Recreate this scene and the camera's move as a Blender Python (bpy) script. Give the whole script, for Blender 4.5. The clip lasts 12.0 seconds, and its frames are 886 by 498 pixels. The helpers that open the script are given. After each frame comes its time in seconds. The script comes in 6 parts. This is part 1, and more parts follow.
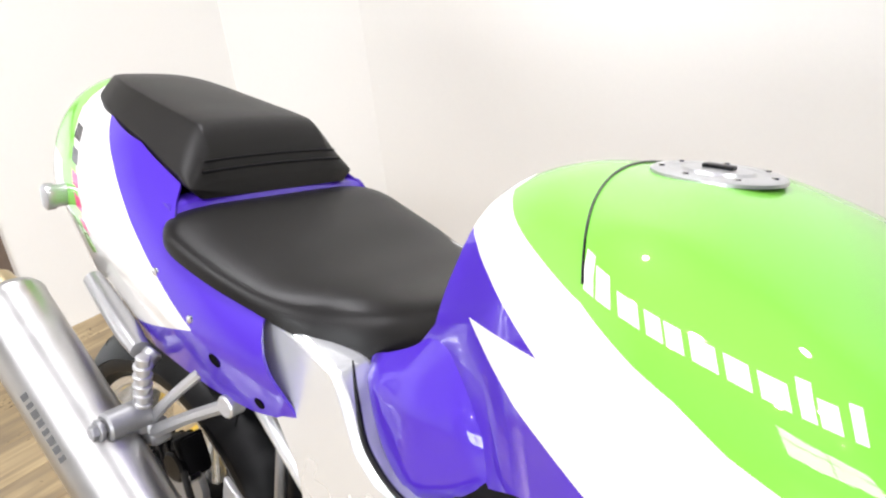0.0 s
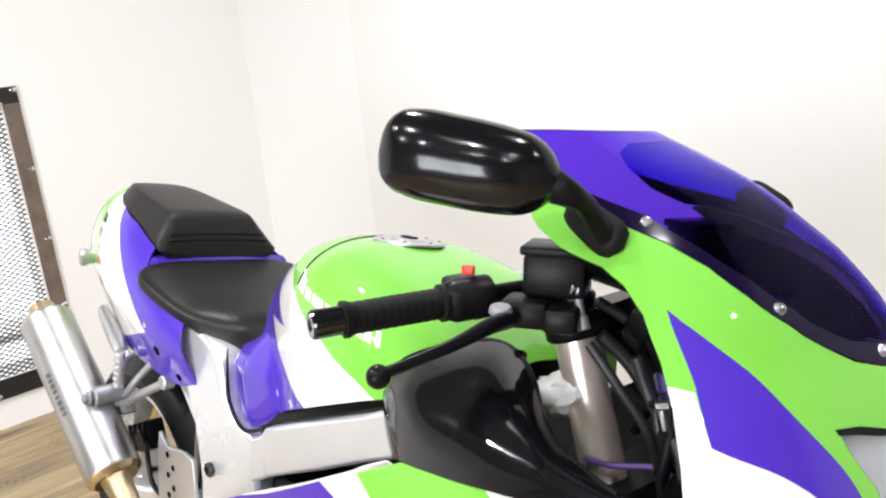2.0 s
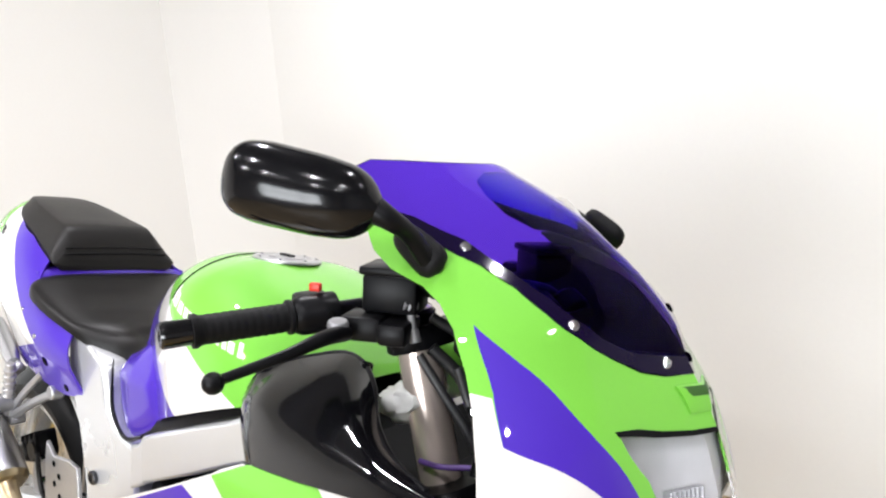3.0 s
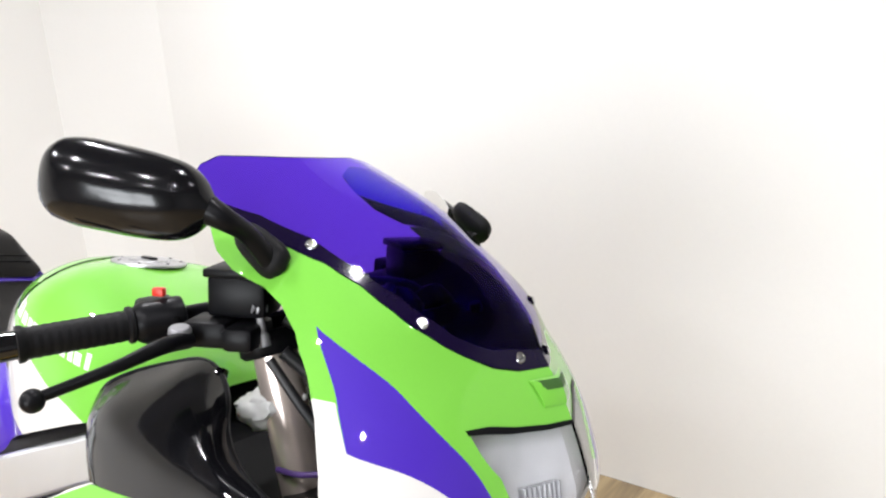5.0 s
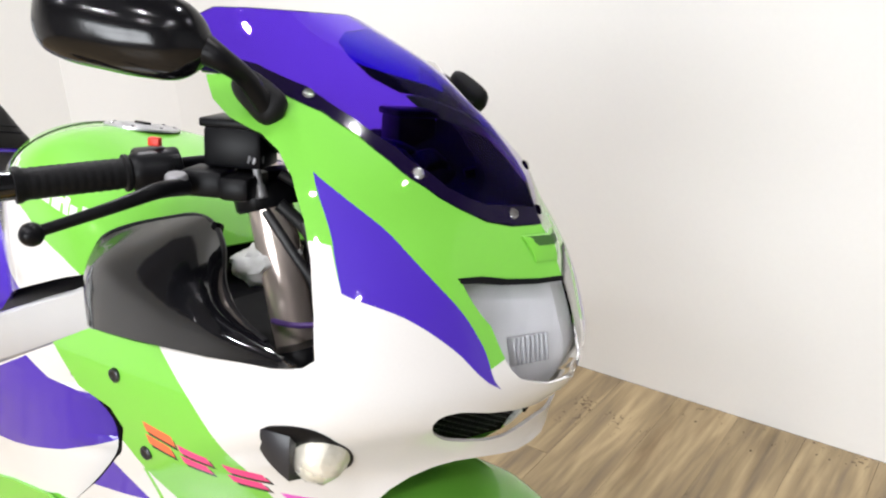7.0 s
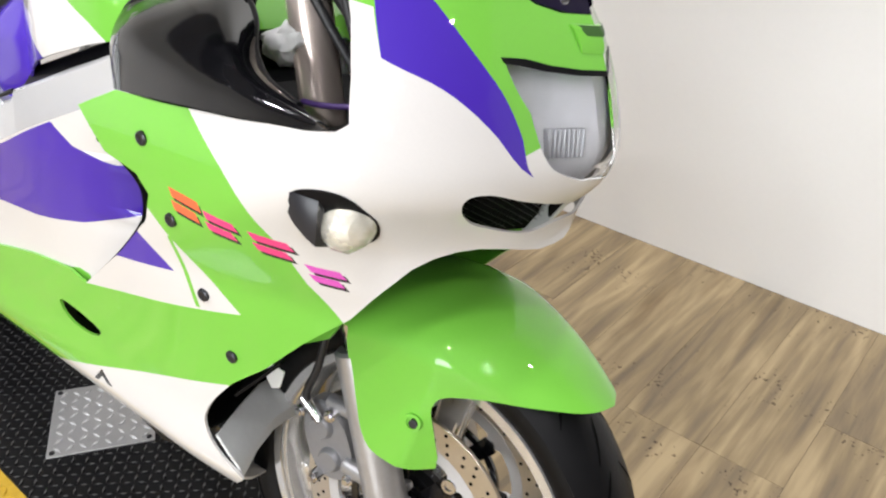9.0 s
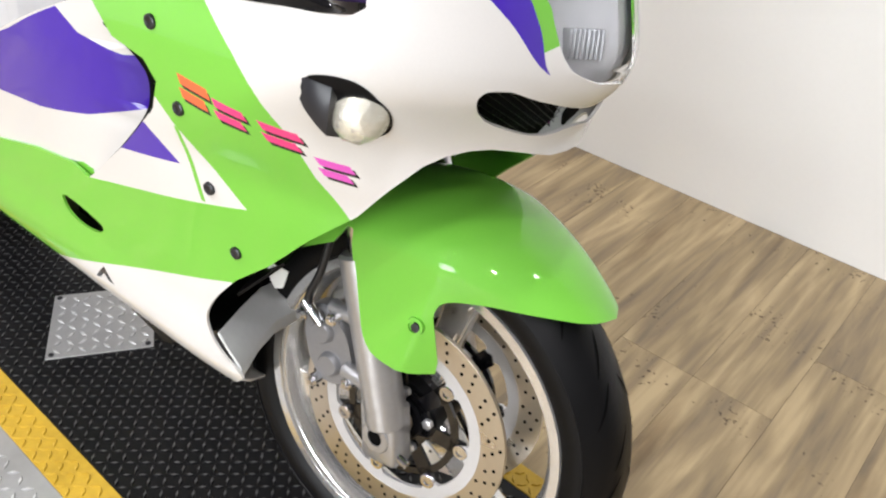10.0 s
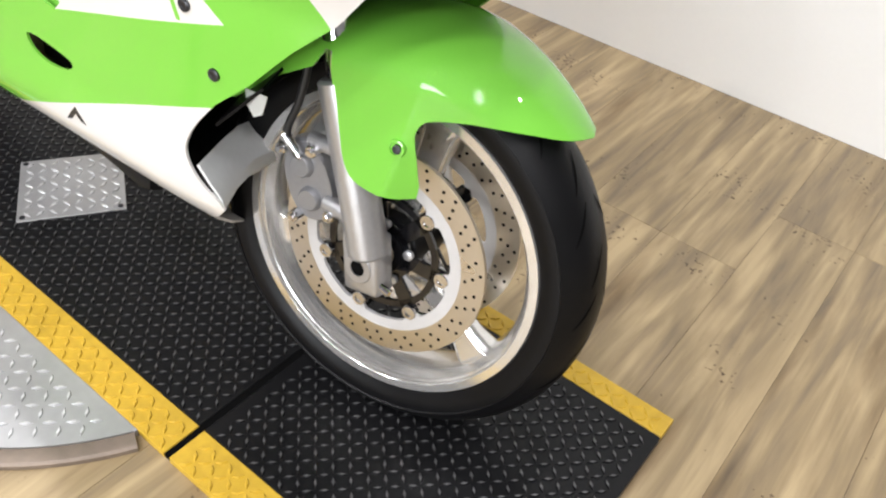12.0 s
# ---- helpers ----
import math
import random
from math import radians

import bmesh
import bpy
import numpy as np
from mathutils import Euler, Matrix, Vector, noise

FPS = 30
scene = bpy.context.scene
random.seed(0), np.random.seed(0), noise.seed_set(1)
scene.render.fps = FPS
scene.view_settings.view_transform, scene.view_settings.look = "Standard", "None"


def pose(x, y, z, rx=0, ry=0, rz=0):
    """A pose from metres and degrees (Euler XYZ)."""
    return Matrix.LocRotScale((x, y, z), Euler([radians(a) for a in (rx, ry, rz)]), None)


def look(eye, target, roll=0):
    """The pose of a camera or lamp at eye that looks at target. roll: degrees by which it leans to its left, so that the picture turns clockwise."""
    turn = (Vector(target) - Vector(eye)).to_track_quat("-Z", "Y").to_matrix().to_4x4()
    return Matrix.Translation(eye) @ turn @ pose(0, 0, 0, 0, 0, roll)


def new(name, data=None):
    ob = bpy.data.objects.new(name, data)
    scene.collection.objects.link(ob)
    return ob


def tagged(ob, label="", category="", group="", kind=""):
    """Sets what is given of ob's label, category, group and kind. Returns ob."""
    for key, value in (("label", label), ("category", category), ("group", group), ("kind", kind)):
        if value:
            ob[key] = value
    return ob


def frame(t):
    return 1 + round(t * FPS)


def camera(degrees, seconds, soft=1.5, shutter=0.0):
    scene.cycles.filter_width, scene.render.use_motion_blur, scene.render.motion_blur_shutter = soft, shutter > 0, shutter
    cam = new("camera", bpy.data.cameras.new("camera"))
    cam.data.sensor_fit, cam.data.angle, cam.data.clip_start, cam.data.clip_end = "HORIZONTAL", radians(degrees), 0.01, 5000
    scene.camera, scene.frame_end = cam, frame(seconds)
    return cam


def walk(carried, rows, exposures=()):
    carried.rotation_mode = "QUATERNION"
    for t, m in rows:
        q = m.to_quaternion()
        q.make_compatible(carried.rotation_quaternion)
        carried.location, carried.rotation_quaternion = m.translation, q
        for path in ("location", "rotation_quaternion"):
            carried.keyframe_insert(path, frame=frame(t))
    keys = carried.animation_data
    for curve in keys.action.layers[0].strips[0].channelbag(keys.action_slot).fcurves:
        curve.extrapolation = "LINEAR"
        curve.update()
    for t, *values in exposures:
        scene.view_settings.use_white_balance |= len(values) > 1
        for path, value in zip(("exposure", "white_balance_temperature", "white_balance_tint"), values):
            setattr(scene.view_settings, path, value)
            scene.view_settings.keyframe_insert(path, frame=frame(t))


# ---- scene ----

# ---- camera and its way ----
cam = camera(58.0, 12.0, soft=2.2)
PATH = [
    (0, (-0.3468, -0.4702, 1.2734), (-0.9716, 0.1836, 0.8465), -6.93),
    (0.5, (-0.1856, -0.5856, 1.3240), (-0.9194, -0.0206, 0.9469), -7.84),
    (1, (0.0352, -0.5750, 1.3440), (-0.7475, -0.0443, 1.0190), -7.57),
    (1.5, (0.2418, -0.5543, 1.3362), (-0.5381, 0.0053, 1.0558), -6.03),
    (2, (0.3235, -0.6111, 1.3341), (-0.3970, 0.0280, 1.0649), -5.80),
    (2.5, (0.3969, -0.6562, 1.3499), (-0.2705, 0.0427, 1.0929), -3.81),
    (3, (0.4599, -0.5850, 1.3515), (-0.2135, 0.1088, 1.0960), -3.71),
    (3.5, (0.4902, -0.5297, 1.3426), (-0.1757, 0.1674, 1.0769), -3.77),
    (3.7, (0.4949, -0.5141, 1.3416), (-0.1605, 0.1919, 1.0730), -4.19),
    (5.3, (0.5006, -0.5126, 1.3399), (-0.0882, 0.2499, 1.0718), -3.24),
    (5.5, (0.5035, -0.5199, 1.3379), (-0.0827, 0.2443, 1.0688), -2.76),
    (6, (0.5063, -0.5200, 1.3302), (-0.0780, 0.2374, 1.0388), -3.00),
    (6.5, (0.5089, -0.5300, 1.3063), (-0.0699, 0.2150, 0.9748), -2.60),
    (7, (0.5074, -0.5384, 1.2850), (-0.0636, 0.1937, 0.9137), -2.09),
    (7.2, (0.5066, -0.5476, 1.2664), (-0.0577, 0.1846, 0.8851), -1.65),
    (8.8, (0.5001, -0.5657, 1.2044), (-0.0408, 0.1099, 0.7034), 1.93),
    (9, (0.5021, -0.5718, 1.1977), (-0.0331, 0.0980, 0.6830), 2.45),
    (9.5, (0.5026, -0.5821, 1.1793), (-0.0199, 0.0766, 0.6378), 3.75),
    (10, (0.5055, -0.5924, 1.1566), (0.0019, 0.0522, 0.5813), 5.30),
    (10.5, (0.5118, -0.6051, 1.1314), (0.0294, 0.0272, 0.5252), 5.84),
    (11, (0.5213, -0.6223, 1.1076), (0.0618, 0.0010, 0.4749), 6.58),
    (11.5, (0.5318, -0.6441, 1.0922), (0.0931, -0.0201, 0.4455), 6.97),
    (12, (0.5427, -0.6607, 1.0787), (0.1242, -0.0364, 0.4190), 6.95),
]
walk(cam, [(t, look(eye, target, roll)) for t, eye, target, roll in PATH], exposures=[(0.0, 0.02), (2.0, -0.06), (3.5, -0.10), (5.5, -0.12), (7.0, -0.18), (9.0, -0.28), (12.0, -0.12)])

# ---- light: a white showroom under ceiling spots ----
world = bpy.data.worlds.new("world")
scene.world = world
world.use_nodes = True
world.node_tree.nodes["Background"].inputs["Color"].default_value = (0.9, 0.95, 1.0, 1)
world.node_tree.nodes["Background"].inputs["Strength"].default_value = 0.2
CEILING = 2.9
# spots known only from reflections; the one at x 2.6 is added for the fender
SPOTS = [(-1.9, -1.3, 32), (-0.7, -1.3, 18), (0.5, -1.3, 18), (1.8, -1.3, 18), (-1.3, -2.9, 28), (0.0, -2.9, 28), (1.3, -2.9, 32), (2.6, -2.6, 28), (-1.4, 0.55, 30), (0.2, 0.55, 12), (1.6, 0.55, 6)]


def lamp(x, y, watts, size, colour=(0.975, 0.962, 1.0)):
    d = bpy.data.lights.new("spot_light", "AREA")
    d.shape, d.size, d.energy, d.color, d.spread = "DISK", size, watts, colour, radians(150)
    ob = new("spot_light", d)
    ob.matrix_world = pose(x, y, CEILING - 0.035)
    return ob


for sx, sy, watts in SPOTS:
    lamp(sx, sy, watts, 0.10)
# unseen shop window behind the camera, assumed from reflections; its daylight also fills the bike
DAY_X0, DAY_X1, DAY_Z0, DAY_Z1, BACK_Y = -0.3, 2.3, 0.7, 2.1, -4.6
d = bpy.data.lights.new("shop_window_light", "AREA")
d.shape, d.size, d.size_y, d.energy, d.color = "RECTANGLE", DAY_X1 - DAY_X0, DAY_Z1 - DAY_Z0, 210, (0.92, 0.96, 1.0)
new("shop_window_light", d).matrix_world = pose((DAY_X0 + DAY_X1) / 2, BACK_Y - 0.10, (DAY_Z0 + DAY_Z1) / 2, 90, 0, 0)

# daylight through the mesh-covered opening in the rear wall
d = bpy.data.lights.new("mesh_window_light", "AREA")
d.shape, d.size, d.size_y, d.energy, d.color = "RECTANGLE", 1.14, 0.96, 5, (0.95, 0.98, 1.0)
new("mesh_window_light", d).matrix_world = pose(-3.36, -0.365, 0.70, 90, 0, -90)

# ---- materials ----
def shader(name, base=(0.8, 0.8, 0.8), rough=0.4, metal=0.0, **more):
    m = bpy.data.materials.new(name)
    m.use_nodes = True
    b = m.node_tree.nodes["Principled BSDF"]
    b.inputs["Base Color"].default_value = (*base, 1)
    b.inputs["Roughness"].default_value = rough
    b.inputs["Metallic"].default_value = metal
    for k, v in more.items():
        b.inputs[k.replace("_", " ")].default_value = v
    return m, m.node_tree.nodes, m.node_tree.links, b


def vary(name, base, rough, metal=0.0, scale=40.0, amount=0.12, bump=0.05, big=4.0, stretch=(1, 1, 1), rough_var=0.1, depth=0.002, **more):
    """A surface whose colour and gloss drift at two scales, with fine relief."""
    m, n, l, b = shader(name, base, rough, metal, **more)
    tc = n.new("ShaderNodeTexCoord")
    mp = n.new("ShaderNodeMapping")
    mp.inputs["Scale"].default_value = stretch
    l.new(tc.outputs["Object"], mp.inputs["Vector"])
    fine, wide = n.new("ShaderNodeTexNoise"), n.new("ShaderNodeTexNoise")
    fine.inputs["Scale"].default_value, fine.inputs["Detail"].default_value = scale, 6
    wide.inputs["Scale"].default_value, wide.inputs["Detail"].default_value = big, 3
    for t in (fine, wide):
        l.new(mp.outputs["Vector"], t.inputs["Vector"])
    mix = n.new("ShaderNodeMix")
    mix.data_type = "RGBA"
    mix.inputs["A"].default_value = (*[max(0, c * (1 - amount)) for c in base], 1)
    mix.inputs["B"].default_value = (*[min(1, c * (1 + amount)) for c in base], 1)
    add = n.new("ShaderNodeMath")
    add.operation = "MULTIPLY_ADD"
    add.inputs[1].default_value, add.inputs[2].default_value = 0.5, 0.0
    l.new(fine.outputs["Fac"], add.inputs[0])
    add2 = n.new("ShaderNodeMath")
    add2.operation = "MULTIPLY_ADD"
    add2.inputs[1].default_value = 0.5
    l.new(wide.outputs["Fac"], add2.inputs[0])
    l.new(add.outputs[0], add2.inputs[2])
    l.new(add2.outputs[0], mix.inputs["Factor"])
    l.new(mix.outputs["Result"], b.inputs["Base Color"])
    rr = n.new("ShaderNodeMapRange")
    rr.inputs["To Min"].default_value = max(0.0, rough - rough_var)
    rr.inputs["To Max"].default_value = min(1.0, rough + rough_var)
    l.new(wide.outputs["Fac"], rr.inputs["Value"])
    l.new(rr.outputs["Result"], b.inputs["Roughness"])
    if bump:
        bp = n.new("ShaderNodeBump")
        bp.inputs["Strength"].default_value, bp.inputs["Distance"].default_value = bump, depth
        l.new(fine.outputs["Fac"], bp.inputs["Height"])
        l.new(bp.outputs["Normal"], b.inputs["Normal"])
    return m


def paint(name, base):
    return vary(name, base, 0.5, scale=350, amount=0.05, bump=0.010, big=3, rough_var=0.05, depth=0.001, Specular_IOR_Level=0.15, Coat_Weight=1.0, Coat_Roughness=0.025)


GREEN = paint("lime green paint", (0.178, 0.525, 0.055))
PURPLE = paint("purple paint", (0.060, 0.020, 0.39))
WHITE = paint("pearl white paint", (0.70, 0.68, 0.655))
MAGENTA = paint("magenta decal", (0.80, 0.05, 0.22))
PINK = paint("violet pink decal", (0.72, 0.10, 0.52))
ORANGE = paint("red orange decal", (0.85, 0.14, 0.05))
DECAL_BLACK = paint("black decal", (0.012, 0.012, 0.014))
GLOSS_BLACK = vary("gloss black plastic", (0.004, 0.004, 0.005), 0.07, scale=16, bump=0.05, big=6, depth=0.004, rough_var=0.04, Specular_IOR_Level=0.8)
BLACK = vary("black plastic", (0.004, 0.004, 0.005), 0.36, scale=220, bump=0.03, Specular_IOR_Level=0.14)
SATIN_BLACK = vary("satin black paint", (0.004, 0.004, 0.005), 0.13, scale=160, bump=0.04, big=6, rough_var=0.05, Specular_IOR_Level=0.4)
DARK = vary("dark engine bay parts", (0.005, 0.005, 0.006), 0.4, scale=60, bump=0.2, amount=0.4, Specular_IOR_Level=0.15)
RUBBER = vary("grip rubber", (0.006, 0.006, 0.0066), 0.5, scale=300, bump=0.2, Specular_IOR_Level=0.15)
TYRE = vary("tyre rubber", (0.0045, 0.0045, 0.005), 0.40, scale=160, bump=0.12, amount=0.35, big=9, Specular_IOR_Level=0.17)
VINYL = vary("black seat vinyl", (0.0055, 0.0048, 0.0045), 0.38, scale=520, bump=0.22, amount=0.2, big=5, rough_var=0.06, Specular_IOR_Level=0.27)
ALU = vary("polished frame aluminium", (0.70, 0.71, 0.72), 0.24, 0.55, scale=14, bump=0.04, amount=0.06, big=5, rough_var=0.10, depth=0.004)
CAST = vary("silver grey cast metal", (0.50, 0.50, 0.51), 0.34, 0.75, scale=180, bump=0.12, amount=0.15)
BRUSHED = vary("brushed silencer metal", (0.50, 0.495, 0.49), 0.37, 1.0, scale=60, bump=0.05, amount=0.08, stretch=(1, 1, 14), rough_var=0.08)
CHROME = vary("polished steel", (0.75, 0.75, 0.76), 0.12, 1.0, scale=60, bump=0.01, amount=0.05)
RIMWHITE = vary("silver painted rim", (0.80, 0.79, 0.77), 0.16, 0.8, scale=120, bump=0.04, amount=0.06)
BRONZE = vary("champagne fork tube", (0.74, 0.63, 0.56), 0.24, 0.65, scale=50, bump=0.01, amount=0.03)
GOLD = vary("heat stained pipe", (0.56, 0.45, 0.28), 0.33, 1.0, scale=30, bump=0.02, amount=0.25, big=8)
ROTOR = vary("brake rotor steel", (0.70, 0.655, 0.58), 0.30, 1.0, scale=140, bump=0.05, amount=0.10)
CALIPER = vary("grey caliper paint", (0.27, 0.27, 0.28), 0.38, 0.5, scale=160, bump=0.1, amount=0.15)
# near-black that paints in the shade of holes, gaps and grooves
HOLE = vary("dark holes", (0.003, 0.003, 0.003), 0.9, scale=80, bump=0.0, Specular_IOR_Level=0.05)
RED = vary("red switch", (0.75, 0.04, 0.02), 0.35, scale=80, bump=0.02)
BOLT = vary("dark bolt", (0.05, 0.05, 0.055), 0.35, 0.8, scale=200, bump=0.05)
LINER = vary("unpainted fairing inside", (0.006, 0.006, 0.0065), 0.6, scale=120, bump=0.1, Specular_IOR_Level=0.15)
GREY_INNER = vary("grey duct plastic", (0.62, 0.63, 0.63), 0.4, scale=120, bump=0.05)
CLOTH = vary("white reservoir plastic", (0.72, 0.72, 0.70), 0.5, scale=40, bump=0.1)
HOSE = vary("rubber hose", (0.014, 0.014, 0.015), 0.45, scale=200, bump=0.1)


def glass(name, colour, rough=0.0, ior=1.45):
    m, n, l, b = shader(name, colour, rough, 0.0, Transmission_Weight=1.0, IOR=ior)
    return m


SCREEN = glass("purple tinted screen", (0.13, 0.045, 0.82), 0.0, 1.2)
SCREEN_BAND = vary("dark violet screen border", (0.006, 0.003, 0.020), 0.10, scale=200, bump=0.01, Specular_IOR_Level=0.3)
LENS = shader("clear moulded lens", (0.93, 0.94, 0.95), 0.03, 0.0, Transmission_Weight=1.0, IOR=1.22)[0]
CLEAR = glass("clear faceted lens", (0.97, 0.97, 0.96), 0.02, 1.3)
MIRROR = shader("mirror", (0.9, 0.9, 0.9), 0.02, 1.0)[0]

# ---- mesh tools ----
def part(name, bm, mats, parent=None, label="", smooth=True, bevel=0.0, solid=0.0, offset=-1.0):
    """Links a bmesh as one mesh object, under a thing or a part where parent is given."""
    me = bpy.data.meshes.new(name)
    bmesh.ops.recalc_face_normals(bm, faces=bm.faces) if solid == 0.0 else None
    bm.to_mesh(me)
    bm.free()
    for m in (mats if isinstance(mats, (list, tuple)) else [mats]):
        me.materials.append(m)
    ob = new(name, me)
    if parent:
        ob.parent = parent
    if label:
        tagged(ob, label)
    if solid:
        s = ob.modifiers.new("thickness", "SOLIDIFY")
        s.thickness, s.offset = solid, offset
        e = ob.modifiers.new("crisp rim", "EDGE_SPLIT")
        e.split_angle = radians(64)
    if bevel:
        b = ob.modifiers.new("soft edges", "BEVEL")
        b.width, b.segments, b.limit_method, b.angle_limit = bevel, 2, "ANGLE", radians(35)
    if smooth:
        me.polygons.foreach_set("use_smooth", [True] * len(me.polygons))
        me.set_sharp_from_angle(angle=radians(38))
    return ob


def root(name, m=None):
    ob = new(name)
    ob.empty_display_size = 0.1
    if m is not None:
        ob.matrix_world = m
    return ob


def box(bm, size, m=None, bevel=0.0, mat=0):
    g = bmesh.ops.create_cube(bm, size=1.0, matrix=(m or Matrix()) @ Matrix.Diagonal((*size, 1)))
    fs = {f for v in g["verts"] for f in v.link_faces}
    for f in fs:
        f.material_index = mat
    if bevel:
        r = bmesh.ops.bevel(bm, geom=list({e for v in g["verts"] for e in v.link_edges}), offset=bevel, segments=2, affect="EDGES", profile=0.5)
        for f in r["faces"]:
            f.material_index = mat


def rings(bm, loops, closed=True, cap=True, mat=0):
    """Skins loops of points that all have the same count."""
    vs = [[bm.verts.new(p) for p in lp] for lp in loops]
    n = len(vs[0])
    for a, b in zip(vs, vs[1:]):
        for i in range(n if closed else n - 1):
            f = bm.faces.new((a[i], a[(i + 1) % n], b[(i + 1) % n], b[i]))
            f.material_index = mat
    if cap and closed:
        for lp in (vs[0][::-1], vs[-1]):
            f = bm.faces.new(lp)
            f.material_index = mat
    return vs


def turn_to(axis):
    return Vector(axis).to_track_quat("Z", "Y").to_matrix().to_4x4()


def lathe(bm, profile, m=None, seg=32, cap=False, mat=0):
    """Turns (along, radius) pairs round the local z axis of m."""
    m = m or Matrix()
    loops = [[m @ Vector((r * math.cos(2 * math.pi * i / seg), r * math.sin(2 * math.pi * i / seg), z)) for i in range(seg)] for z, r in profile]
    return rings(bm, loops, cap=cap, mat=mat)


def rod(bm, a, b, r0, r1=None, seg=20, edge=0.15, mat=0):
    """A round bar from a to b with slightly broken edges."""
    a, b = Vector(a), Vector(b)
    r1 = r0 if r1 is None else r1
    h = (b - a).length
    e = min(edge * min(r0, r1), h * 0.2)
    lathe(bm, [(0, r0 - e), (e, r0), (h - e, r1), (h, r1 - e)], Matrix.Translation(a) @ turn_to(b - a), seg, True, mat)


def spline(points, per=8):
    pts = [Vector(p) for p in points]
    pts = [pts[0] * 2 - pts[1]] + pts + [pts[-1] * 2 - pts[-2]]
    out = []
    for a, b, c, d in zip(pts, pts[1:], pts[2:], pts[3:]):
        for k in range(per):
            t = k / per
            out.append(0.5 * (2 * b + (c - a) * t + (2 * a - 5 * b + 4 * c - d) * t * t + (3 * b - a - 3 * c + d) * t ** 3))
    return out + [pts[-2]]


def hose(bm, points, r, seg=10, per=6, mat=0):
    """A bent tube; r is one radius or one for each point."""
    path = spline(points, per)
    rr = curve(range(len(r)), r) if isinstance(r, (list, tuple)) else None
    loops, side = [], Vector((0.31, 0.83, 0.46))
    for i, p in enumerate(path):
        d = (path[min(i + 1, len(path) - 1)] - path[max(i - 1, 0)]).normalized()
        side = (side - d * side.dot(d)).normalized()
        up = d.cross(side)
        q = float(rr(i / per)) if rr else r
        loops.append([p + side * q * math.cos(2 * math.pi * k / seg) + up * q * math.sin(2 * math.pi * k / seg) for k in range(seg)])
    rings(bm, loops, mat=mat)


def ball(bm, c, r, m=None, mat=0, u=16, v=10):
    g = bmesh.ops.create_uvsphere(bm, u_segments=u, v_segments=v, radius=1.0, matrix=Matrix.Translation(c) @ (m or Matrix()) @ Matrix.Diagonal((*(r if isinstance(r, tuple) else (r, r, r)), 1)))
    for f in {f for w in g["verts"] for f in w.link_faces}:
        f.material_index = mat


def prism(bm, outline, depth, m=None, bevel=0.0, mat=0):
    """A plate of the outline (in local x, y) and depth (local z)."""
    m = m or Matrix()
    lo = [bm.verts.new(m @ Vector((x, y, 0))) for x, y in outline]
    hi = [bm.verts.new(m @ Vector((x, y, depth))) for x, y in outline]
    n = len(lo)
    fs = [bm.faces.new(lo[::-1]), bm.faces.new(hi)] + [bm.faces.new((lo[i], lo[(i + 1) % n], hi[(i + 1) % n], hi[i])) for i in range(n)]
    for f in fs:
        f.material_index = mat
    if bevel:
        r = bmesh.ops.bevel(bm, geom=list({e for f in fs for e in f.edges}), offset=bevel, segments=1, affect="EDGES")
        for f in r["faces"]:
            f.material_index = mat


def curve(xs, ys):
    """A smooth monotone-ish interpolation through a few knots."""
    xs, ys = np.array(xs, float), np.array(ys, float)
    h = np.diff(xs); s = np.diff(ys) / h
    m = np.concatenate([[s[0]], np.where(s[1:] * s[:-1] > 0, (s[1:] + s[:-1]) / 2, 0), [s[-1]]])
    def f(x):
        x = np.asarray(x, float)
        i = np.clip(np.searchsorted(xs, x) - 1, 0, len(h) - 1)
        t = np.clip((x - xs[i]) / h[i], 0, 1)
        return ((1 + 2 * t) * (1 - t) ** 2 * ys[i] + t * (1 - t) ** 2 * h[i] * m[i] + t * t * (3 - 2 * t) * ys[i + 1] + t * t * (t - 1) * h[i] * m[i + 1])
    return f


NOSE_X = curve([0.10, 0.69, 0.76, 0.80, 0.825, 0.845, 0.90, 0.95, 0.985, 1.01, 1.053, 1.09, 1.12, 1.16, 1.21],
               [0.152, 0.150, 0.112, 0.122, 0.136, 0.140, 0.126, 0.106, 0.087, 0.070, 0.047, 0.011, -0.024, -0.080, -0.190])
HALF_W = curve([0.10, 0.19, 0.22, 0.26, 0.30, 0.345, 0.45, 0.55, 0.65, 0.75, 0.81, 0.87, 0.96, 1.05, 1.12, 1.21],
               [0.010, 0.020, 0.050, 0.115, 0.172, 0.212, 0.226, 0.238, 0.258, 0.276, 0.280, 0.270, 0.246, 0.220, 0.187, 0.112])
DEPTH = curve([0.10, 0.65, 0.75, 0.81, 0.87, 0.96, 1.12, 1.21], [0.50, 0.50, 0.29, 0.20, 0.170, 0.16, 0.16, 0.12])


def skin_y(x, z):
    """Half width of the bodywork at x along the bike and height z."""
    u = np.clip((NOSE_X(z) - x) / DEPTH(z), 0, None)
    return HALF_W(z) * np.sqrt(np.clip(1 - (1 - np.minimum(u, 1)) ** 2, 0, 1)) + 0.02 * np.maximum(u - 1, 0) * DEPTH(z)


def blend(v, a, b):
    return min(1.0, max(0.0, (v - a) / (b - a)))


